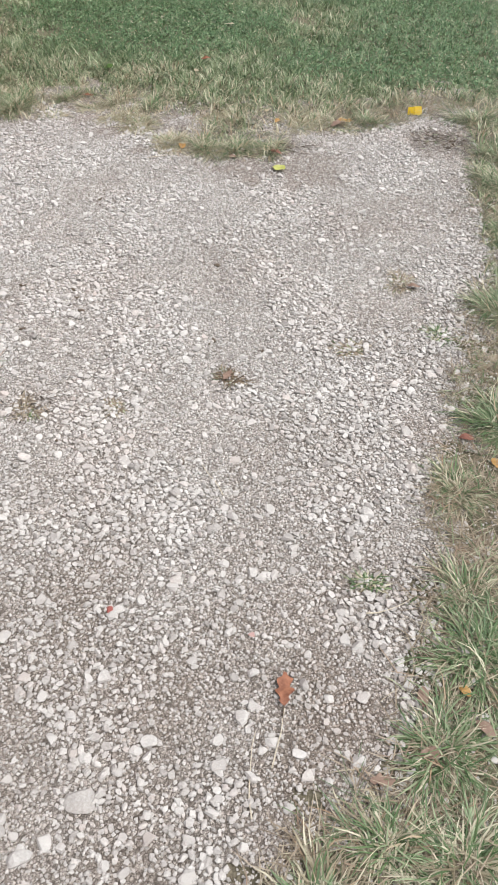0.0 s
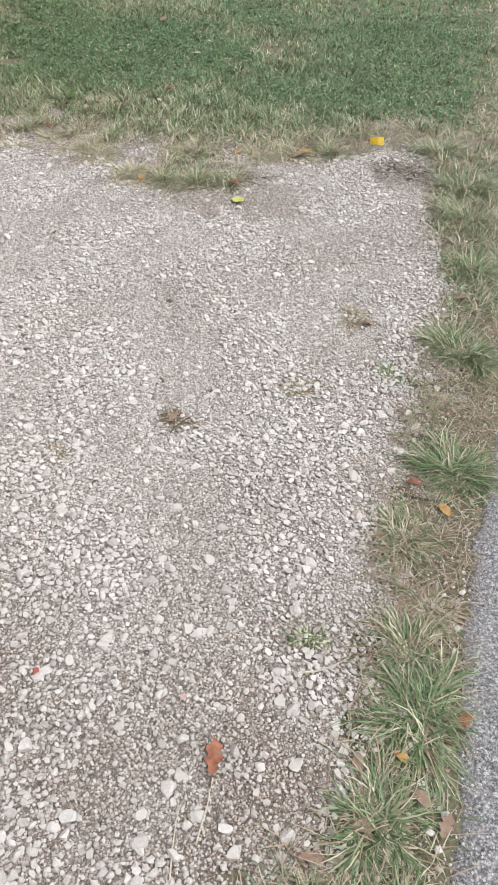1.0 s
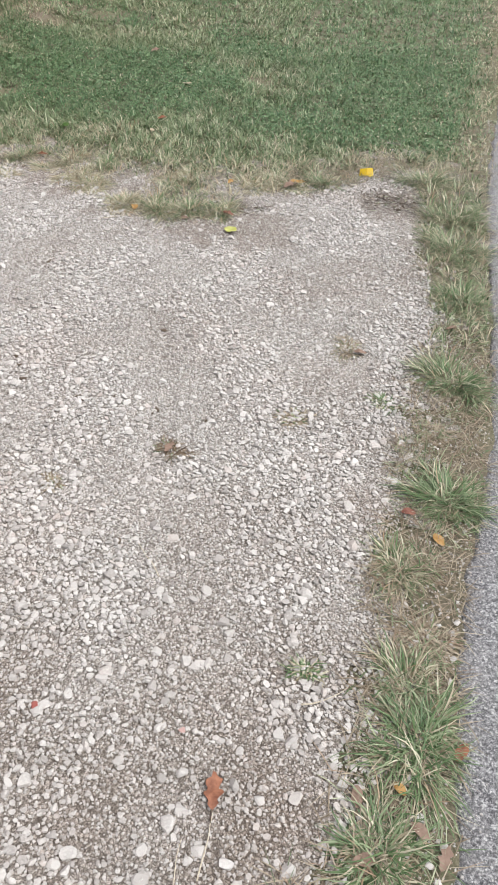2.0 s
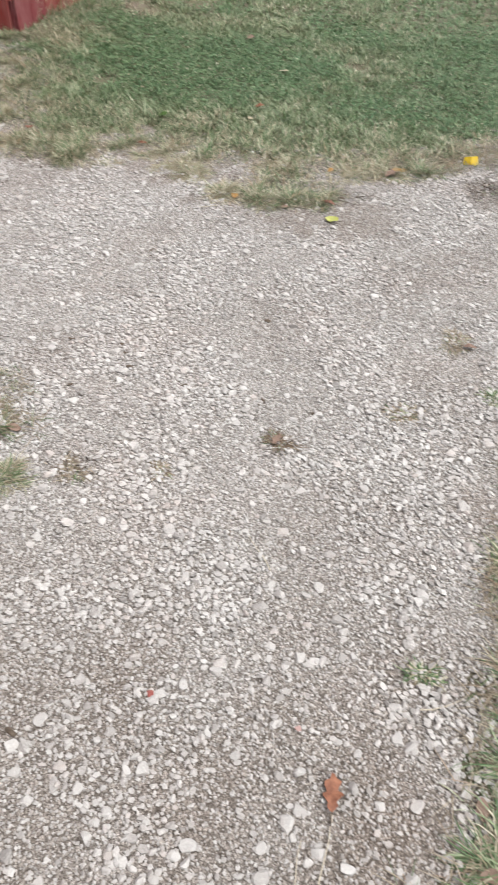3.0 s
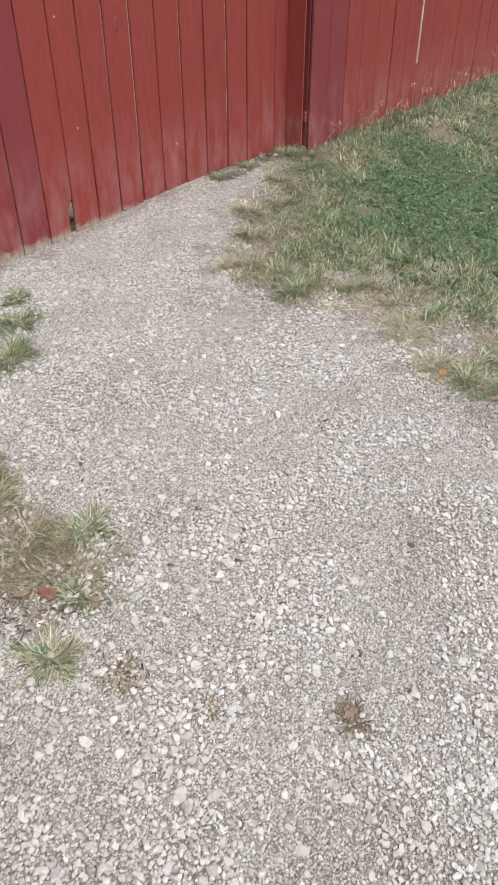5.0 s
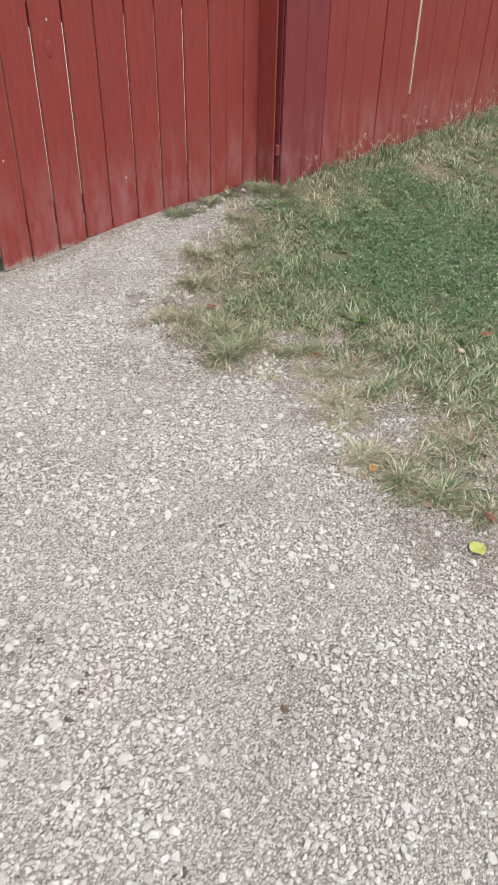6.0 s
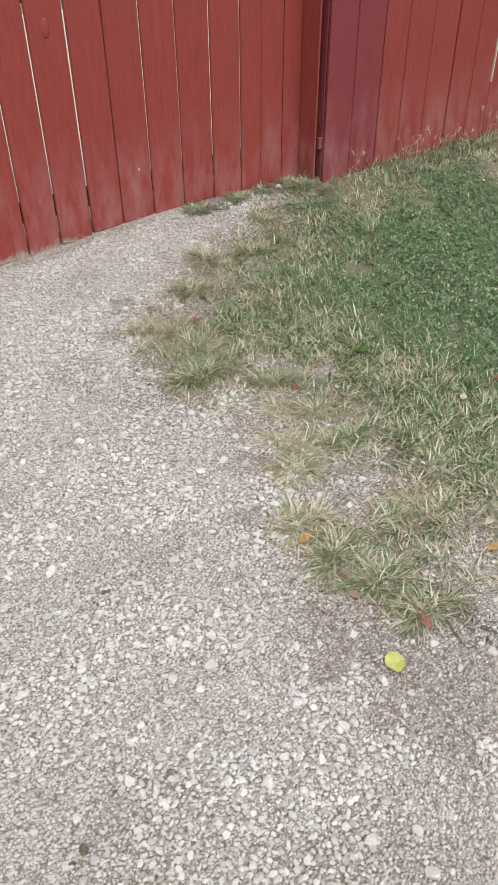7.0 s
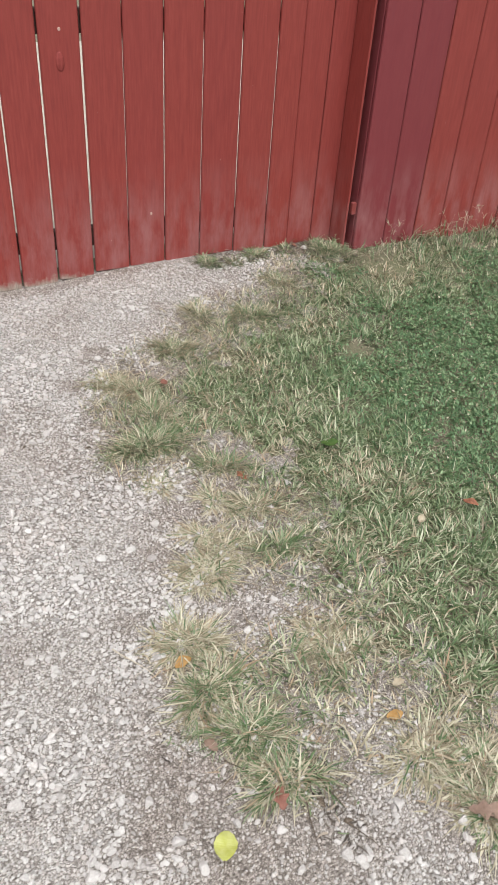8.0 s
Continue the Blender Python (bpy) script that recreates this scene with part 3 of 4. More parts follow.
def bent(p, z, length, width, yaw, lean, curl):
    """Finer blades with two bends, for the tufts."""
    n = len(p)
    d = np.column_stack([np.cos(yaw), np.sin(yaw), np.zeros(n)])
    s = np.column_stack([-np.sin(yaw), np.cos(yaw), np.zeros(n)])
    at, rows = np.column_stack([p, z]), []
    for i, w in enumerate((0.8, 1.0, 0.75, 0.0)):
        side = s * (width * w / 2)[:, None]
        rows += [at - side, at + side] if w else [at]
        a = lean + curl * i / 2
        d2 = d + s * (0.35 * np.sin(yaw * 37.0) * i)[:, None]
        at = at + d2 * (length / 3 * np.sin(a))[:, None] + np.array([0, 0, 1.0]) * (length / 3 * np.cos(a))[:, None]
        at[:, 2] = np.maximum(at[:, 2], height(at[:, :2]) + 0.003)
    f = np.array([[0, 1, 3], [0, 3, 2], [2, 3, 5], [2, 5, 4], [4, 5, 6]])
    return np.stack(rows, axis=1).reshape(-1, 3), (np.arange(n)[:, None, None] * 7 + f[None]).reshape(-1, 3)


BARE = [(-2.74, 5.18, 0.14), (-2.16, 4.62, 0.08), (-1.74, 3.76, 0.10), (-1.10, 3.48, 0.13), (-2.26, 3.74, 0.10), (-2.52, 6.20, 0.14), (-1.47, 3.60, 0.14),
        (-1.62, 3.92, 0.07), (-0.74, 5.3, 0.10), (-2.2, 6.6, 0.14), (0.05, 3.95, 0.08)]


def bareness(p):
    out = np.zeros(len(p))
    for x, y, r in BARE:
        out = np.maximum(out, smooth(r * 1.5, r * 0.5, np.hypot(p[:, 0] - x, p[:, 1] - y)))
    return out


def clumped(p, share, spread):
    """Draws points towards the nearest of many clump centres, as grass grows, and gives each one's way out of its clump."""
    cell = np.floor(p / spread)
    jit = np.sin(cell[:, 0] * 127.1 + cell[:, 1] * 311.7) * 43758.5, np.sin(cell[:, 0] * 269.5 + cell[:, 1] * 183.3) * 43758.5
    mid = (cell + 0.2 + 0.6 * np.column_stack([j - np.floor(j) for j in jit])) * spread
    q = p + (mid - p) * (share * rng.uniform(0.3, 1.0, len(p)))[:, None]
    return q, np.arctan2(q[:, 1] - mid[:, 1], q[:, 0] - mid[:, 0])


def lawn(name, p, length, width, label, spread=0.085):
    d = inside(LAWN, p)
    edge = d + 0.13 * (wave(p, 0.2, 41) - 0.5)
    p, edge = p[edge > -0.01], edge[edge > -0.01]
    thick = (0.25 + 0.75 * smooth(0.0, 0.28, edge)) * (1 - 0.90 * bareness(p))
    ok = rng.uniform(0, 1, len(p)) < thick
    p, edge = p[ok], edge[ok]
    p, out_of = clumped(p, 0.35, spread)
    lush = lush_of(p)
    dry = np.clip(0.86 - 0.42 * smooth(0.0, 0.25, edge) - 0.36 * smooth(0.2, 0.7, edge) + 0.40 * (wave(p, 0.45, 43) - 0.5) - 0.25 * lush + 0.5 * bareness(p), 0.05, 0.95)
    n = len(p)
    yaw = np.where(rng.uniform(0, 1, n) < 0.6, out_of, 9 * wave(p, 0.2, 71)) + rng.normal(0, 0.8, n)
    size = rng.uniform(0.5, 1.25, n) * length * (0.65 + 0.6 * wave(p, 0.25, 44)) * (1 - 0.35 * lush)
    lean, curl, wide = np.clip(rng.normal(0.95, 0.3, n), 0.1, 1.5), rng.uniform(0.1, 0.9, n), rng.uniform(0.6, 1.35, n) * width
    deep = rng.uniform(0, 1, n) < 0.88 * lush
    made = []
    for which, kind, words, stuff in ((~deep, name, label, M_LAWN), (deep, "lush_grass", "thick dark green grass in the lawn", M_CLOVER)):
        v, f = blades(p[which], height(p[which]) - 0.012, size[which], wide[which], yaw[which], lean[which], curl[which])
        made.append(tagged(mesh_of(kind, v, f, stuff, np.repeat(dry[which], 5)), words, "grass", kind="stuff"))
    return made


def lush_of(p):
    """The thick clover-green part of the lawn near the fence corner, and others further off."""
    wob = 0.25 * (wave(p, 0.35, 46) - 0.5)
    a = smooth(0.62, 0.40, np.hypot((p[:, 0] + 1.62) / 1.05, (p[:, 1] - 5.10) / 0.78) * 0.64 + wob)
    b = smooth(0.45, 0.65, wave(p, 1.3, 47)) * smooth(4.15, 4.6, p[:, 1]) * 0.8
    pale = smooth(0.55, 0.25, np.hypot((p[:, 0] + 0.75) / 0.8, (p[:, 1] - 5.3) / 0.9))
    return np.maximum(a, np.maximum(b, 0.75 * smooth(4.1, 4.5, p[:, 1]) * smooth(-1.2, 0.2, p[:, 0])) * (1 - pale))


lawn("lawn_grass", scatter(-3.0, 0.9, 3.0, 6.2, 21000), 0.064, 0.0043, "short green lawn grass with dry straw-coloured edges")
lawn("lawn_grass", scatter(-3.0, 1.2, 6.2, 9.5, 6500), 0.065, 0.0065, "green lawn grass further from the path", 0.12)
lawn("lawn_grass", scatter(-3.0, 2.0, 9.5, 15.5, 2000), 0.075, 0.010, "far green lawn grass along the fence", 0.2)
p = scatter(-3.0, 0.9, 3.9, 6.5, 9000)
ok = (inside(LAWN, p) > 0.2) & (rng.uniform(0, 1, len(p)) < 0.7 * lush_of(p) ** 1.5 * (1 - bareness(p)))
p, out_of = clumped(p[ok], 0.3, 0.06)
n = len(p)
v, f = blades(p, height(p) + rng.uniform(0.010, 0.036, n), rng.uniform(0.009, 0.017, n), rng.uniform(0.006, 0.011, n), out_of + rng.normal(0, 0.8, n), rng.normal(1.2, 0.3, n), rng.uniform(-0.3, 0.5, n))
tagged(mesh_of("clover", v, f, M_CLOVER, np.full(5 * n, 0.03)), "dark green clover among the lawn grass", "clover", kind="stuff")
# low grass on the far end of the strip beside the drive
p = scatter(0.15, 0.75, 2.3, 4.2, 15000)
p = p[(inside(STRIP, p) > 0.01) & (rng.uniform(0, 1, len(p)) < smooth(2.3, 2.75, p[:, 1]) * (0.45 + 0.55 * wave(p, 0.2, 48)))]
p, out_of = clumped(p, 0.6, 0.075)
n = len(p)
v, f = blades(p, height(p) - 0.008, rng.uniform(0.035, 0.085, n), rng.uniform(0.0025, 0.0055, n), out_of + rng.normal(0, 0.7, n), np.clip(rng.normal(1.0, 0.3, n), 0.1, 1.5), rng.uniform(0.1, 0.8, n))
tagged(mesh_of("verge_grass", v, f, M_LAWN, np.repeat(np.clip(0.30 + 0.5 * (wave(p, 0.3, 49) - 0.4), 0.05, 0.9), 5)), "low grey-green grass beside the driveway", "grass", kind="stuff")

# dead grass that lies flat on the strip and at the lawn's edge
p = np.concatenate([scatter(-0.4, 0.75, 0.0, 4.2, 26000), scatter(-3.0, 0.4, 3.0, 5.2, 6000), scatter(-2.1, -0.8, 1.2, 2.1, 17000)])
s = np.maximum(inside(STRIP, p), np.where(np.abs(inside(LAWN, p) - 0.13) < 0.14, 0.04, -1))
s = np.maximum(s, 0.19 - np.hypot((p[:, 0] + 1.52) / 2.1, p[:, 1] - 1.63) + 0.16 * (wave(p, 0.2, 54) - 0.55))
p = p[(s + 0.06 * (wave(p, 0.15, 51) - 0.5) > 0.0) & (rng.uniform(0, 1, len(p)) < 0.12 + 0.58 * wave(p, 0.3, 52))]
n = len(p)
v, f = blades(p, height(p) + rng.uniform(0.0, 0.008, n), rng.uniform(0.025, 0.085, n), rng.uniform(0.0010, 0.0026, n), rng.uniform(0, 6.283, n), rng.normal(1.35, 0.15, n), rng.uniform(0.0, 0.4, n))
tagged(mesh_of("dead_grass", v, f, M_DEAD, np.repeat(0.70 + 0.28 * wave(p, 0.4, 53), 5)), "flattened dead straw-coloured grass", "grass", kind="stuff")


def tuft(x, y, r, dry, tall, label, name="grass_tuft", blade=None):
    """A tangle of fine arching blades that lean outwards, longer on some sides."""
    n = int((50 + 6500 * r) * min(1.0, 0.2 + r * 7))
    q, a = np.sqrt(rng.uniform(0, 1.1, n)), rng.uniform(0, 6.283, n)
    lobes = 0.75 + 0.35 * np.sin(2 * a + rng.uniform(0, 6)) * rng.uniform(0.3, 1) + 0.25 * np.sin(5 * a + rng.uniform(0, 6))
    p = np.column_stack([x + np.cos(a) * q * r * 0.6 * lobes, y + np.sin(a) * q * r * 0.6 * lobes])
    yaw = a + rng.normal(0, 0.55, n) + np.where(rng.uniform(0, 1, n) < 0.2, rng.uniform(-3, 3, n), 0)
    length = rng.uniform(0.45, 1.2, n) * tall * lobes
    low = 0.7 if dry < 0.8 else 1.0
    wide, lean, curl = rng.uniform(0.0018, 0.0042, n), np.clip(low + 0.5 * np.minimum(q, 1) + rng.normal(0, 0.22, n), 0.05, 1.5), rng.uniform(0.1, 1.1, n)
    d = np.clip(dry - 0.06 + 0.22 * np.minimum(q, 1) + 0.22 * rng.normal(0, 1, n), 0, 1)
    straw = rng.uniform(0, 1, n) < d
    root = tagged(new(name), label, "grass tuft", "grass tufts")
    root.location = (x, y, ground_z(x, y))
    for which, kind, tip in ((~straw, "green_foliage", 0.04), (straw, "dry_foliage", 0.97)):
        if which.sum() < 3:
            continue
        v, f = bent(p[which], height(p[which]) - 0.004, length[which], wide[which], yaw[which], lean[which], curl[which])
        shade = np.clip(np.full(int(which.sum()), tip)[:, None] + np.array([0.5, 0.5, 0.05, 0.05, -0.03, -0.03, 0.06])[None], 0, 1).ravel()
        ob = mesh_of(kind, v - np.array(root.location), f, blade or M_TUFT, shade)
        ob.parent = root
    return root


GREEN, MIXED, DRY = "green grass tuft growing through the gravel edge", "half-dry grass tuft with pale blades", "dry straw-coloured grass tuft"
for x, y, r, dry, tall, label in (
        (0.42, 2.29, 0.14, 0.08, 0.13, GREEN), (0.395, 1.74, 0.14, 0.05, 0.13, GREEN), (0.27, 1.47, 0.09, 0.55, 0.09, MIXED), (0.30, 1.14, 0.10, 0.3, 0.09, MIXED),
        (0.325, 1.01, 0.14, 0.05, 0.12, GREEN), (0.255, 0.79, 0.105, 0.12, 0.11, GREEN), (0.32, 3.93, 0.12, 0.35, 0.15, "tall yellow-green grass tuft at the lawn corner"),
        (0.20, 2.14, 0.05, 0.2, 0.05, GREEN), (-0.06, 1.99, 0.06, 0.95, 0.05, DRY), (-0.67, 1.57, 0.04, 0.95, 0.04, DRY), (0.06, 2.42, 0.07, 0.9, 0.06, DRY),
        (0.08, 1.14, 0.045, 0.4, 0.045, MIXED), (0.47, 2.84, 0.14, 0.12, 0.12, GREEN), (0.45, 3.25, 0.16, 0.3, 0.12, MIXED), (0.46, 3.55, 0.15, 0.3, 0.12, MIXED),
        (0.34, 1.27, 0.10, 0.9, 0.07, DRY), (0.17, 0.60, 0.10, 0.5, 0.10, MIXED), (0.06, 0.47, 0.10, 0.6, 0.10, MIXED), (0.30, 0.60, 0.12, 0.4, 0.11, MIXED),
        (0.33, 1.50, 0.08, 0.7, 0.07, DRY), (0.36, 2.02, 0.07, 0.85, 0.07, DRY),
        (-2.76, 2.58, 0.09, 0.2, 0.08, GREEN), (-2.59, 2.44, 0.12, 0.2, 0.10, GREEN), (-2.38, 2.25, 0.14, 0.25, 0.11, GREEN), (-2.60, 2.18, 0.12, 0.35, 0.10, MIXED),
        (-1.72, 1.66, 0.15, 0.62, 0.11, MIXED), (-1.43, 1.61, 0.17, 0.9, 0.10, DRY), (-1.37, 1.77, 0.13, 0.5, 0.09, MIXED), (-1.08, 1.42, 0.11, 0.55, 0.08, MIXED),
        (-0.90, 1.50, 0.05, 0.9, 0.05, DRY), (-1.58, 1.54, 0.15, 0.85, 0.11, DRY), (-1.22, 1.66, 0.11, 0.8, 0.08, DRY), (-1.88, 1.75, 0.15, 0.75, 0.11, MIXED), (-1.47, 1.66, 0.14, 0.9, 0.09, DRY), (-1.33, 1.60, 0.15, 0.92, 0.09, DRY), (-1.40, 1.52, 0.13, 0.92, 0.08, DRY),
        (-3.02, 4.30, 0.08, 0.1, 0.08, GREEN), (-3.02, 4.56, 0.09, 0.2, 0.08, GREEN), (-2.98, 4.42, 0.06, 0.3, 0.06, MIXED), (-3.03, 4.74, 0.07, 0.3, 0.07, MIXED), (-2.55, 4.30, 0.10, 0.4, 0.10, MIXED), (-2.20, 3.62, 0.11, 0.6, 0.10, MIXED),
        (-1.85, 3.50, 0.12, 0.45, 0.11, MIXED), (-1.02, 3.30, 0.09, 0.85, 0.10, DRY), (-0.72, 3.34, 0.13, 0.4, 0.10, MIXED), (-0.86, 3.30, 0.10, 0.55, 0.10, MIXED),
        (-2.95, 4.95, 0.11, 0.35, 0.10, MIXED), (-2.90, 5.00, 0.07, 0.4, 0.08, MIXED), (-3.05, 4.93, 0.08, 0.4, 0.09, MIXED), (-2.98, 5.03, 0.07, 0.3, 0.10, GREEN),
        (-1.50, 3.62, 0.08, 0.9, 0.09, DRY), (-1.42, 3.72, 0.10, 0.75, 0.09, MIXED), (-1.36, 3.52, 0.08, 0.95, 0.09, DRY), (-1.64, 3.48, 0.07, 0.9, 0.08, DRY),
        (-2.02, 3.62, 0.12, 0.5, 0.11, MIXED), (-2.42, 3.86, 0.11, 0.6, 0.10, MIXED), (-1.18, 3.42, 0.07, 0.95, 0.08, DRY), (-2.75, 4.55, 0.10, 0.6, 0.09, MIXED),
        (-1.28, 3.55, 0.09, 0.9, 0.10, DRY), (-0.42, 3.78, 0.10, 0.85, 0.10, DRY), (-0.18, 3.80, 0.09, 0.35, 0.11, MIXED)):
    tuft(x, y, r, dry, tall * 0.85, label, blade=M_DEAD if dry > 0.65 and y < 2.6 else None)


def weeds(x0, y0, x1, y1, n, tall, label):
    """Thin dry stalks with small seed heads, leaning every way."""
    t = rng.uniform(0, 1, n)
    p = np.column_stack([x0 + (x1 - x0) * t + rng.uniform(-0.03, 0.05, n), y0 + (y1 - y0) * t])
    yaw, lean, curl = rng.uniform(-1.6, 1.6, n), np.abs(rng.normal(0.35, 0.25, n)), rng.uniform(0.1, 1.2, n)
    length = rng.uniform(0.4, 1.1, n) * tall
    v, f = blades(p, height(p) - 0.005, length, np.full(n, 0.0028), yaw, lean, curl)
    heads = np.repeat(v.reshape(n, 5, 3)[:, 4], 7, axis=0)
    m = len(heads)
    v2, f2 = blades(heads[:, :2], heads[:, 2] - rng.uniform(0, 0.02, m), rng.uniform(0.02, 0.06, m), np.full(m, 0.0022), rng.uniform(0, 6.283, m), rng.uniform(0.4, 1.5, m), rng.uniform(0, 0.5, m))
    return tagged(mesh_of("seed_grass", np.concatenate([v, v2]), np.concatenate([f, f2 + len(v)]), M_TUFT, np.full(len(v) + len(v2), 0.93)), label, "weeds", kind="stuff")


weeds(-2.90, 5.15, -2.88, 9.5, 150, 0.26, "dry pinkish seed stalks along the fence foot")
p = scatter(-2.93, -2.60, 5.12, 13.5, 5200)
p = p[rng.uniform(0, 1, len(p)) < smooth(-2.60, -2.90, p[:, 0]) * (0.15 + 0.85 * wave(p, 0.35, 57)) * (1 - bareness(p))]
p, out_of = clumped(p, 0.65, 0.11)
p[:, 0] = np.maximum(p[:, 0], FENCE2_X + 0.012)
n = len(p)
v, f = blades(p, height(p) - 0.01, rng.uniform(0.05, 0.16, n) * (0.6 + 0.6 * wave(p, 0.3, 58)), rng.uniform(0.003, 0.0055, n), out_of + rng.normal(0, 0.6, n), rng.uniform(0.1, 1.0, n), rng.uniform(0.1, 1.1, n))
tagged(mesh_of("long_grass", v, f, M_TUFT, np.full(5 * n, 0.14)), "longer unmown grass at the foot of the fence", "grass", kind="stuff")

# ---- leaves, scraps and twigs ----


def leaf(x, y, size, colour, label, turn=0.0, lobed=False, lift=0.012, narrow=0.62):
    """A fallen leaf: a cupped blade and its stem."""
    root = tagged(new("leaf"), label, "leaf", "fallen leaves")
    root.matrix_basis = pose(x, y, ground_z(x, y) + lift, random.uniform(-6, 6), random.uniform(-6, 6), turn)
    bm = bmesh.new()
    n, wob, droop = 15, random.uniform(0, 6), random.uniform(-0.05, 0.12)
    u = [i / (n - 1) for i in range(n)]
    arch = [size * (droop * math.sin(math.pi * t) + 0.02 * math.sin(9 * t + wob)) for t in u]
    mid = [bm.verts.new(((t - 0.5) * size, 0.03 * size * math.sin(4 * t + wob), z)) for t, z in zip(u, arch)]
    for side in (-1, 1):
        line = []
        for i, t in enumerate(u):
            w = narrow * size * 0.5 * (math.sin(math.pi * min(1, t * 0.95 + 0.025)) ** 0.7) * random.uniform(0.92, 1.08)
            lobe = 0.5 + 0.5 * math.sin(t * 19 + side * 0.6)
            if lobed:
                w *= 0.55 + 0.6 * lobe
            line.append(bm.verts.new(((t - 0.5 + (0.05 * lobe if lobed else 0)) * size, side * w, arch[i] + size * (0.05 + 0.06 * math.sin(7 * t + wob + side)) * (w / size) * 2)))
        for i in range(n - 1):
            q = [mid[i], mid[i + 1], line[i + 1], line[i]]
            bm.faces.new(q if side > 0 else q[::-1])
    bmesh.ops.recalc_face_normals(bm, faces=bm.faces[:])
    bmesh.ops.solidify(bm, geom=bm.faces[:], thickness=0.0008)
    part("blade", bm, LEAF[colour], root)
    st = bmesh.new()
    bmesh.ops.create_cone(st, segments=5, radius1=size * 0.014, radius2=size * 0.02, depth=size * 0.35, cap_ends=True,
                          matrix=pose(-size * 0.66, 0, size * 0.02, 0, 90, 0))
    part("stem", st, M_TWIG, root, "thin brown stem")
    return root


for x, y, size, colour, label, turn, lobed in (
        (-0.395, 1.77, 0.055, "tan", "curled dry brown leaf caught in a withered weed", 75, True),
        (-0.06, 0.838, 0.085, "orange", "curled orange-brown oak leaf lying on the gravel", 97, True),
        (-0.50, 3.17, 0.075, "yellow", "bright yellow leaf lying on the gravel", 150, False),
        (-0.95, 3.27, 0.055, "amber", "small amber leaf at the lawn's edge", 100, False),
        (-1.57, 3.75, 0.065, "orange", "orange leaf at the lawn's edge", 10, True),
        (-1.59, 4.11, 0.075, "green", "round dark green leaf on the pale lawn grass", 70, False),
        (-1.12, 4.35, 0.06, "orange", "brown-orange leaf in the lawn grass", 30, False),
        (-1.12, 4.15, 0.045, "pale", "narrow pale leaf in the lawn grass", 130, False),
        (-0.60, 3.67, 0.05, "amber", "small amber leaf at the lawn's edge", 80, False),
        (-0.66, 3.72, 0.04, "pale", "dry pale leaf at the lawn's edge", 90, False),
        (-0.32, 3.71, 0.09, "tan", "large tan leaf at the lawn's edge", 50, True),
        (-0.72, 3.24, 0.05, "tan", "tan leaf at the lawn's edge", 20, False),
        (-0.54, 3.32, 0.065, "red", "rusty red leaf at the lawn's edge", 170, True),
        (-2.17, 3.72, 0.05, "red", "small red leaf in dry grass", 0, False),
        (-3.05, 4.80, 0.05, "red", "small red leaf at the fence foot", 20, False),
        (-0.29, 3.77, 0.08, "amber", "amber leaf in dry grass at the lawn's edge", 20, False),
        (-1.14, 4.99, 0.075, "pale", "pale tan leaf on the lawn", 15, False),
        (-1.52, 5.64, 0.09, "tan", "tan leaf on the lawn", 60, True),
        (0.29, 0.91, 0.036, "amber", "small yellow leaf in a grass tuft", 140, False),
        (0.21, 0.88, 0.05, "tan", "pinkish tan leaf beside a grass tuft", 95, False),
        (0.41, 1.01, 0.055, "orange", "orange leaf at the asphalt edge", 60, False),
        (0.33, 0.84, 0.05, "tan", "tan leaf among grass blades", 150, False),
        (0.375, 0.80, 0.055, "tan", "dried tan leaf at the asphalt edge", 70, True),
        (0.37, 1.58, 0.05, "amber", "amber leaf under a grass tuft", 130, False),
        (0.29, 1.66, 0.045, "red", "red-brown leaf beside a grass tuft", 0, False),
        (0.11, 2.39, 0.05, "tan", "tan leaf on the gravel", 0, False),
        (0.23, 0.77, 0.05, "tan", "tan leaf inside a grass tuft", 20, False),
        (0.145, 0.70, 0.055, "tan", "rusty brown leaf beside the gravel", 10, True),
        (-1.25, 1.55, 0.08, "red", "rusty leaf in a dry grass patch", 10, True),
        (-1.60, 1.41, 0.06, "orange", "orange leaf beside a dry grass patch", 40, False),
        (-1.51, 1.48, 0.05, "tan", "tan leaf in a dry grass patch", 90, False),
        (-1.54, 1.36, 0.06, "orange", "orange leaf on the gravel", 150, True),
        (-1.13, 1.61, 0.06, "tan", "tan leaf at a dry grass patch", 170, False),
        (-1.30, 1.50, 0.05, "tan", "tan leaf under dry grass", 60, False),
        (0.42, 2.62, 0.06, "tan", "tan leaf on the grass strip", 45, True)):
    leaf(x, y, size * 0.85, colour, label, turn, lobed, 0.035 if inside(LAWN, np.array([[x, y]]))[0] > 0.15 else 0.013, {"orange": 0.5, "yellow": 0.76, "tan": 0.55}.get(colour, 0.62))

scrap = bmesh.new()
q = [scrap.verts.new(c) for c in ((-0.045, 0, 0), (0.0, -0.012, 0), (0.045, 0.004, 0), (0.04, 0.018, 0.055), (0.0, 0.0, 0.05), (-0.04, 0.012, 0.045))]
scrap.faces.new((q[0], q[1], q[4], q[5])), scrap.faces.new((q[1], q[2], q[3], q[4]))
bmesh.ops.solidify(scrap, geom=scrap.faces[:], thickness=0.002)
ob = part("plastic_scrap", scrap, M_PLASTIC, None)
ob.matrix_basis = pose(0.03, 3.95, ground_z(0.03, 3.95), -28, 0, 8) @ Matrix.Scale(0.8, 4)
tagged(ob, "bright yellow folded plastic scrap at the lawn's edge", "litter")


def one_stone(x, y, size, material, label, turn, shape):
    v = shape * size * 0.72
    ob = mesh_of("stone", v, big_faces, material)
    ob.matrix_basis = pose(x, y, ground_z(x, y) + size * 0.07, 0, 0, turn)
    return tagged(ob, label, "stone", "single stones")


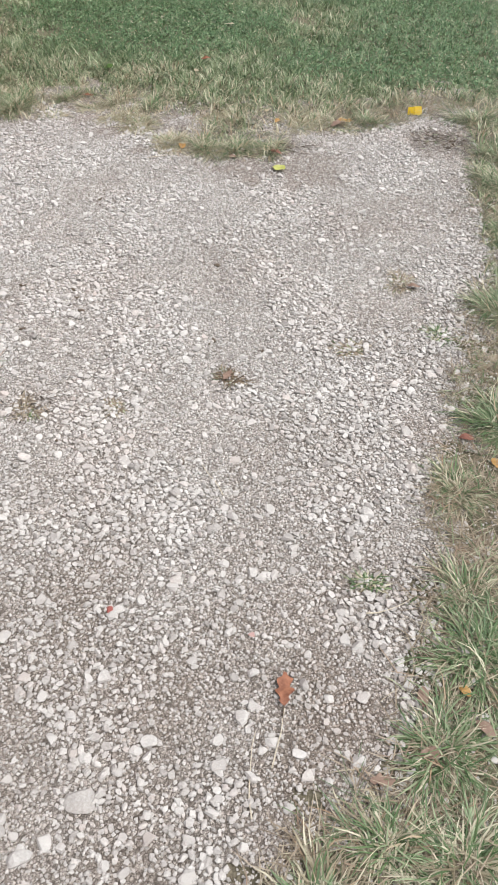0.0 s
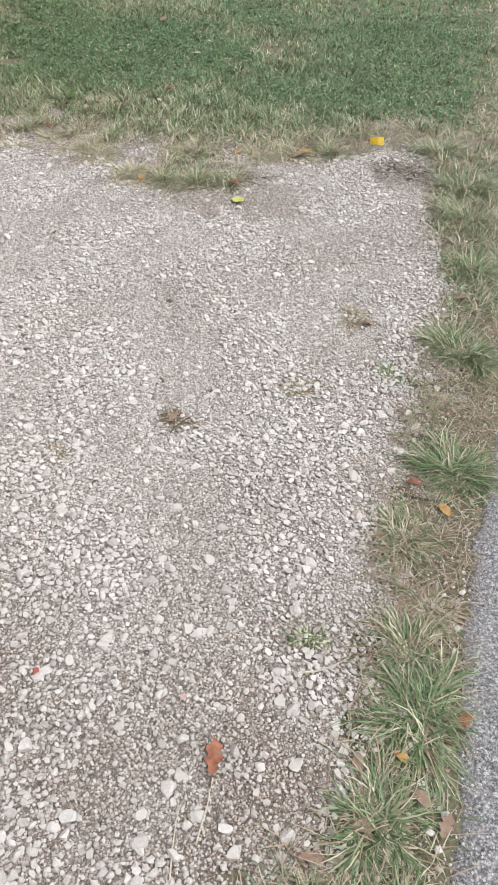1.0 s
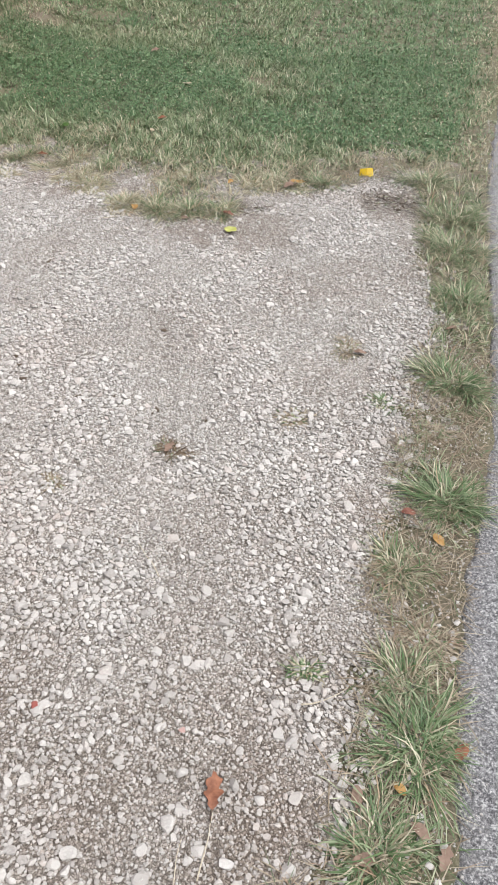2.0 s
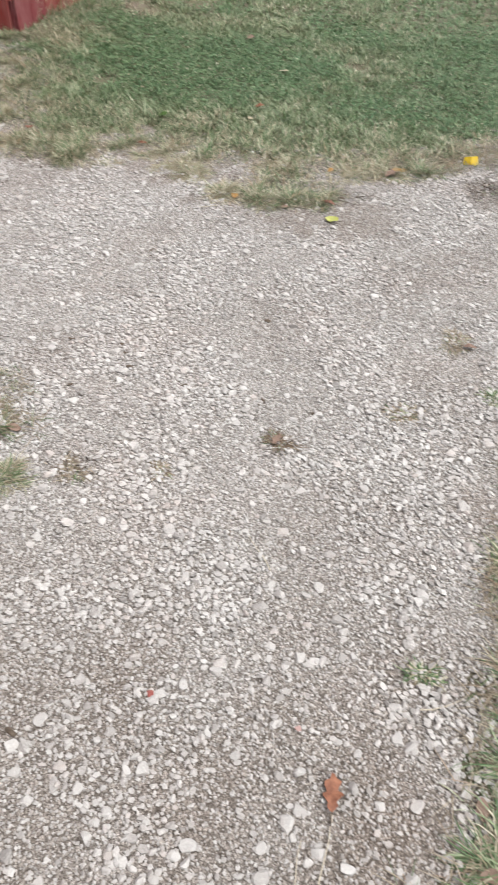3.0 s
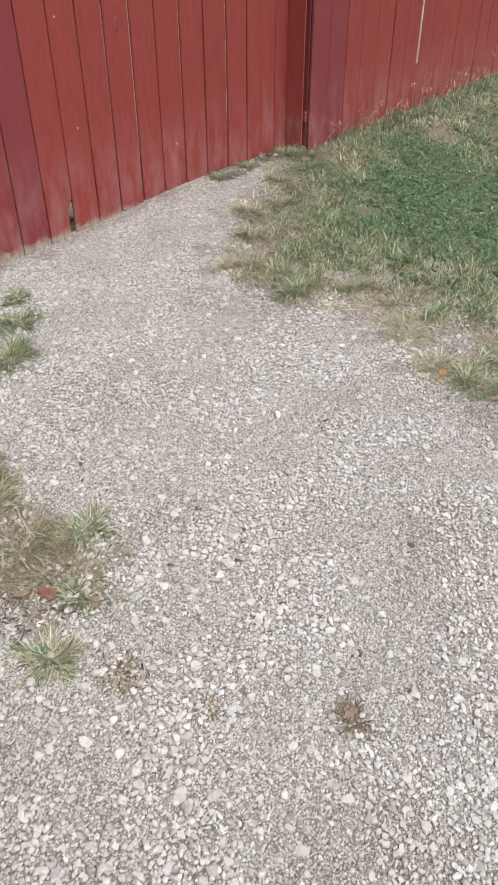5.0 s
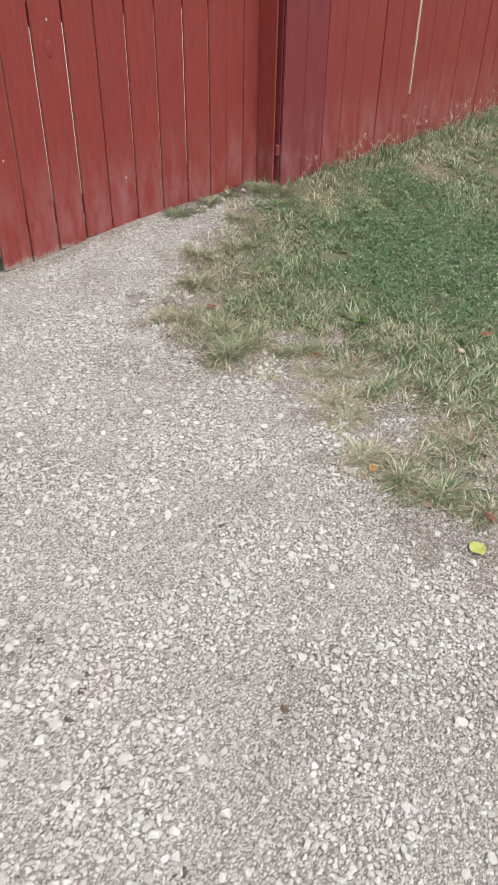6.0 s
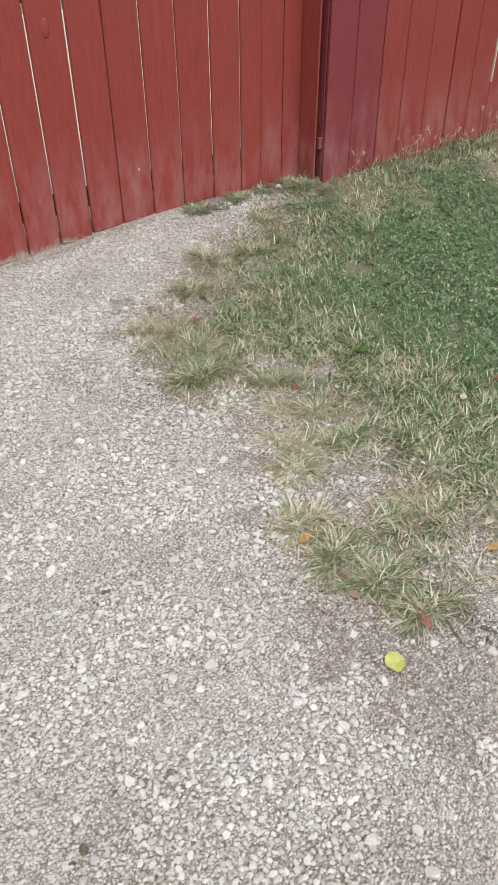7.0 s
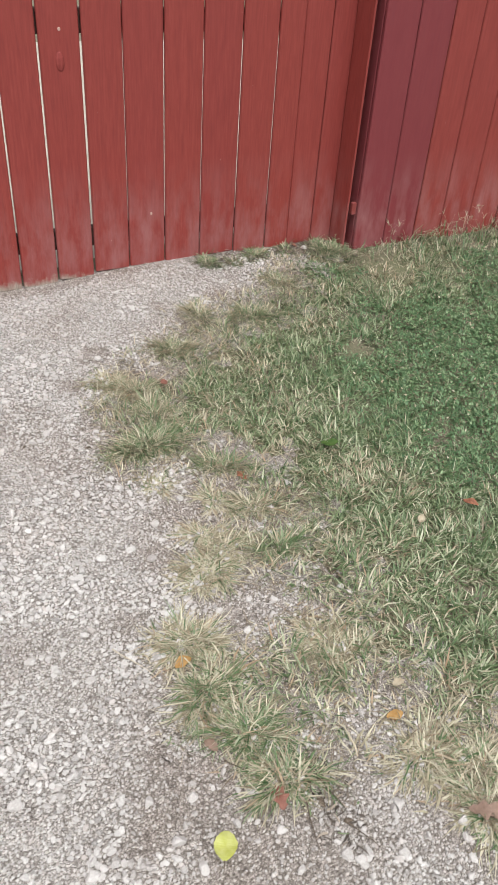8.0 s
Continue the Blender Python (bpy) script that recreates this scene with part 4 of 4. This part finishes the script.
for i, (x, y, size, kind) in enumerate(((-0.375, 0.551, 0.09, ""), (-0.44, 0.443, 0.065, ""), (-0.684, 0.765, 0.06, ""), (-0.767, 2.808, 0.055, ""), (0.053, 1.34, 0.055, ""),
                                        (-0.46, 0.94, 0.030, "red"), (-0.15, 0.95, 0.026, "pink"), (0.10, 0.73, 0.055, ""), (-0.13, 0.77, 0.055, ""), (-0.09, 0.66, 0.05, ""),
                                        (-0.29, 0.68, 0.05, ""), (-0.42, 0.79, 0.05, ""), (-0.18, 1.11, 0.045, ""), (0.15, 1.52, 0.055, ""), (-0.07, 1.14, 0.042, ""),
                                        (-0.01, 0.72, 0.05, ""), (-0.34, 1.04, 0.05, ""), (-0.30, 1.21, 0.04, ""), (0.05, 1.32, 0.05, ""), (-0.66, 0.77, 0.05, ""),
                                        (-1.60, 2.30, 0.05, ""), (-0.75, 2.90, 0.05, ""), (-1.0, 3.05, 0.045, ""), (-0.42, 3.55, 0.05, ""), (-0.33, 3.50, 0.045, ""), (-3.02, 4.84, 0.06, ""), (-2.96, 4.70, 0.045, ""))):
    m, label = {"red": (M_BRICK, "small red brick chip on the gravel"), "pink": (M_PINK, "pinkish stone chip on the gravel"),
                "": (M_STONE_ONE, "large pale limestone stone on the gravel")}[kind]
    one_stone(x, y, size, m, label, 37 * i, big[i % len(big)])


def twig(x, y, length, turn, label="thin dead twig on the ground", dead=M_TWIG, thick=0.0018):
    bm = bmesh.new()
    last, at, way = None, Vector((-length / 2, 0, 0)), 0.0
    for i in range(6):
        r = thick * (1 - 0.11 * i)
        ring = [bm.verts.new(at + Vector((0, math.cos(a) * r, math.sin(a) * r))) for a in (0.5, 2.1, 3.7, 5.3)]
        if last:
            for j in range(4):
                bm.faces.new((last[j], last[(j + 1) % 4], ring[(j + 1) % 4], ring[j]))
        else:
            bm.faces.new(ring[::-1])
        last = ring
        way += random.uniform(-0.22, 0.22)
        at = at + Vector((math.cos(way), math.sin(way), random.uniform(-0.05, 0.05))) * length / 5
    bm.faces.new(last)
    ob = part("twig", bm, dead, None)
    ob.matrix_basis = pose(x, y, ground_z(x, y) + 0.008, 0, 0, turn)
    return tagged(ob, label, "twig", "twigs")


for x, y, length, turn in ((0.10, 3.62, 0.12, 12), (0.18, 3.66, 0.14, -8), (0.22, 3.58, 0.10, 25), (0.14, 3.70, 0.11, -20), (0.26, 3.64, 0.12, 5), (0.2, 3.62, 0.09, 50), (0.12, 3.66, 0.08, -50), (-0.52, 3.42, 0.12, 5), (-0.46, 3.36, 0.10, -10),
                           (-0.37, 1.75, 0.09, 70), (-0.40, 1.79, 0.07, 110), (-0.64, 3.28, 0.09, 40), (-0.40, 3.44, 0.09, 30), (-3.0, 4.42, 0.14, 80), (-2.95, 4.62, 0.12, 60)):
    twig(x, y, length, turn)
for x, y, length, turn in ((-0.10, 0.66, 0.16, 110), (-0.06, 0.74, 0.12, 95), (-0.33, 1.37, 0.12, 120), (-1.0, 3.15, 0.14, 20), (-0.63, 3.28, 0.13, 10), (0.14, 1.06, 0.12, 10)):
    twig(x, y, length, turn, "pale dry stalk on the gravel", M_BARE, 0.0018)
# bark crumbs and dark bits on the gravel


def crumb(x, y, size, turn, shape):
    ob = mesh_of("bark_crumb", shape * size * np.array([1.3, 0.8, 0.7]), big_faces, M_TWIG)
    ob.matrix_basis = pose(x, y, ground_z(x, y) + size * 0.12, 0, 0, turn)
    return tagged(ob, "small dark bark crumb on the gravel", "debris", "bark crumbs")


CRUMBS = [(0.1, 3.6), (0.16, 3.68), (0.22, 3.62), (0.27, 3.68), (0.2, 3.57), (0.13, 3.72), (0.24, 3.72), (-0.5, 3.4), (-0.44, 3.43), (-3.04, 4.45), (-3.0, 4.62), (-2.95, 4.52), (-3.06, 4.66), (-3.03, 4.38), (-1.0, 2.1), (-0.62, 1.97), (-0.48, 1.94), (-0.57, 2.36), (-0.73, 1.94), (-1.92, 3.34), (-2.64, 2.68), (-1.07, 1.85), (-1.13, 2.72), (-0.77, 1.4), (-0.93, 1.99), (-0.32, 1.92), (-0.34, 2.35), (-1.63, 1.99), (-0.71, 1.93), (-0.97, 2.06), (-0.6, 1.95), (-1.11, 2.68), (-1.86, 1.78), (-1.56, 1.94), (-1.17, 2.08), (-0.56, 2.33), (-0.43, 1.41), (-0.7, 0.79), (-0.49, 1.92), (-2.3, 3.66), (-2.01, 3.14)]
for i, (x, y) in enumerate(CRUMBS):
    crumb(x, y, 0.016 + 0.010 * ((i * 7) % 5) / 4, 53 * i, big[i % len(big)])
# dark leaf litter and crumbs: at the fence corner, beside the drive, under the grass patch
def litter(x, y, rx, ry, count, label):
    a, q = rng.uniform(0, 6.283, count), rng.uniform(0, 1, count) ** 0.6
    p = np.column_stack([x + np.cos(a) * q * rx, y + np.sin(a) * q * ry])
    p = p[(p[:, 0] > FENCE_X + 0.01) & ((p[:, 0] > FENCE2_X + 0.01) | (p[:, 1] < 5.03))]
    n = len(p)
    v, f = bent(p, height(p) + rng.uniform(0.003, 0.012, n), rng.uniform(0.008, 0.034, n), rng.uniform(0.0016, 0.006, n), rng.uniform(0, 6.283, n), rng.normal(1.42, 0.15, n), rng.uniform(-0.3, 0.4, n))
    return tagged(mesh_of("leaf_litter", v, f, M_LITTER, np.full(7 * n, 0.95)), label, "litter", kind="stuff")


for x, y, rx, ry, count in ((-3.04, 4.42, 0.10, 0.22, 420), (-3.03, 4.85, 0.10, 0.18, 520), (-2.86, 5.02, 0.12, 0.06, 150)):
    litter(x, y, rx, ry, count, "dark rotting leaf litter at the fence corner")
for x, y, rx, ry, count in ((0.19, 3.66, 0.19, 0.17, 480), (-0.50, 3.41, 0.12, 0.07, 110), (-0.74, 3.17, 0.10, 0.04, 25)):
    litter(x, y, rx, ry, count, "dark twigs and rotting litter at the lawn's corner")
for x, y, rx, ry, count in ((-1.28, 1.42, 0.13, 0.07, 120), (-0.90, 1.50, 0.08, 0.07, 45), (-1.20, 1.55, 0.08, 0.05, 50)):
    litter(x, y, rx, ry, count, "dark litter among the gravel beside dry grass")
for x, y, r, dry, tall, label in ((-1.006, 3.32, 0.10, 0.85, 0.11, DRY), (-1.225, 3.47, 0.10, 0.85, 0.11, DRY), (-1.217, 3.70, 0.08, 0.05, 0.09, GREEN), (-0.576, 3.36, 0.11, 0.45, 0.09, MIXED),
                                  (-1.86, 3.56, 0.13, 0.3, 0.12, GREEN), (-2.29, 3.54, 0.10, 0.85, 0.10, DRY), (-1.66, 3.72, 0.09, 0.45, 0.10, MIXED), (-0.49, 3.68, 0.10, 0.9, 0.11, DRY),
                                  (-0.33, 3.72, 0.10, 0.8, 0.11, DRY), (-2.62, 4.07, 0.10, 0.7, 0.10, MIXED), (-0.86, 3.64, 0.12, 0.95, 0.09, DRY), (-1.19, 1.60, 0.07, 0.55, 0.08, MIXED)):
    tuft(x, y, r, dry, tall * 0.85, label)
# the withered weed in the middle of the gravel
tuft(-0.39, 1.77, 0.045, 1.0, 0.055, "small withered brown weed in the gravel", "withered_weed", M_WITHERED)

# ---- the nearest larger stones, one by one ----
shared = []
for v in big:
    me = bpy.data.meshes.new("stone")
    me.from_pydata([tuple(c) for c in v], [], [tuple(int(i) for i in fc) for fc in big_faces])
    me.materials.append(M_STONE_ONE)
    shared.append(me)
for i, (x, y) in enumerate(near):
    ob = new("stone", shared[i % len(shared)])
    ob.parent = gravel
    size = 0.020 + 0.017 * random.random() ** 2
    ob.matrix_basis = pose(x, y, ground_z(x, y) + size * 0.08, random.uniform(-12, 12), random.uniform(-12, 12), random.uniform(0, 360)) @ Matrix.Scale(size, 4)
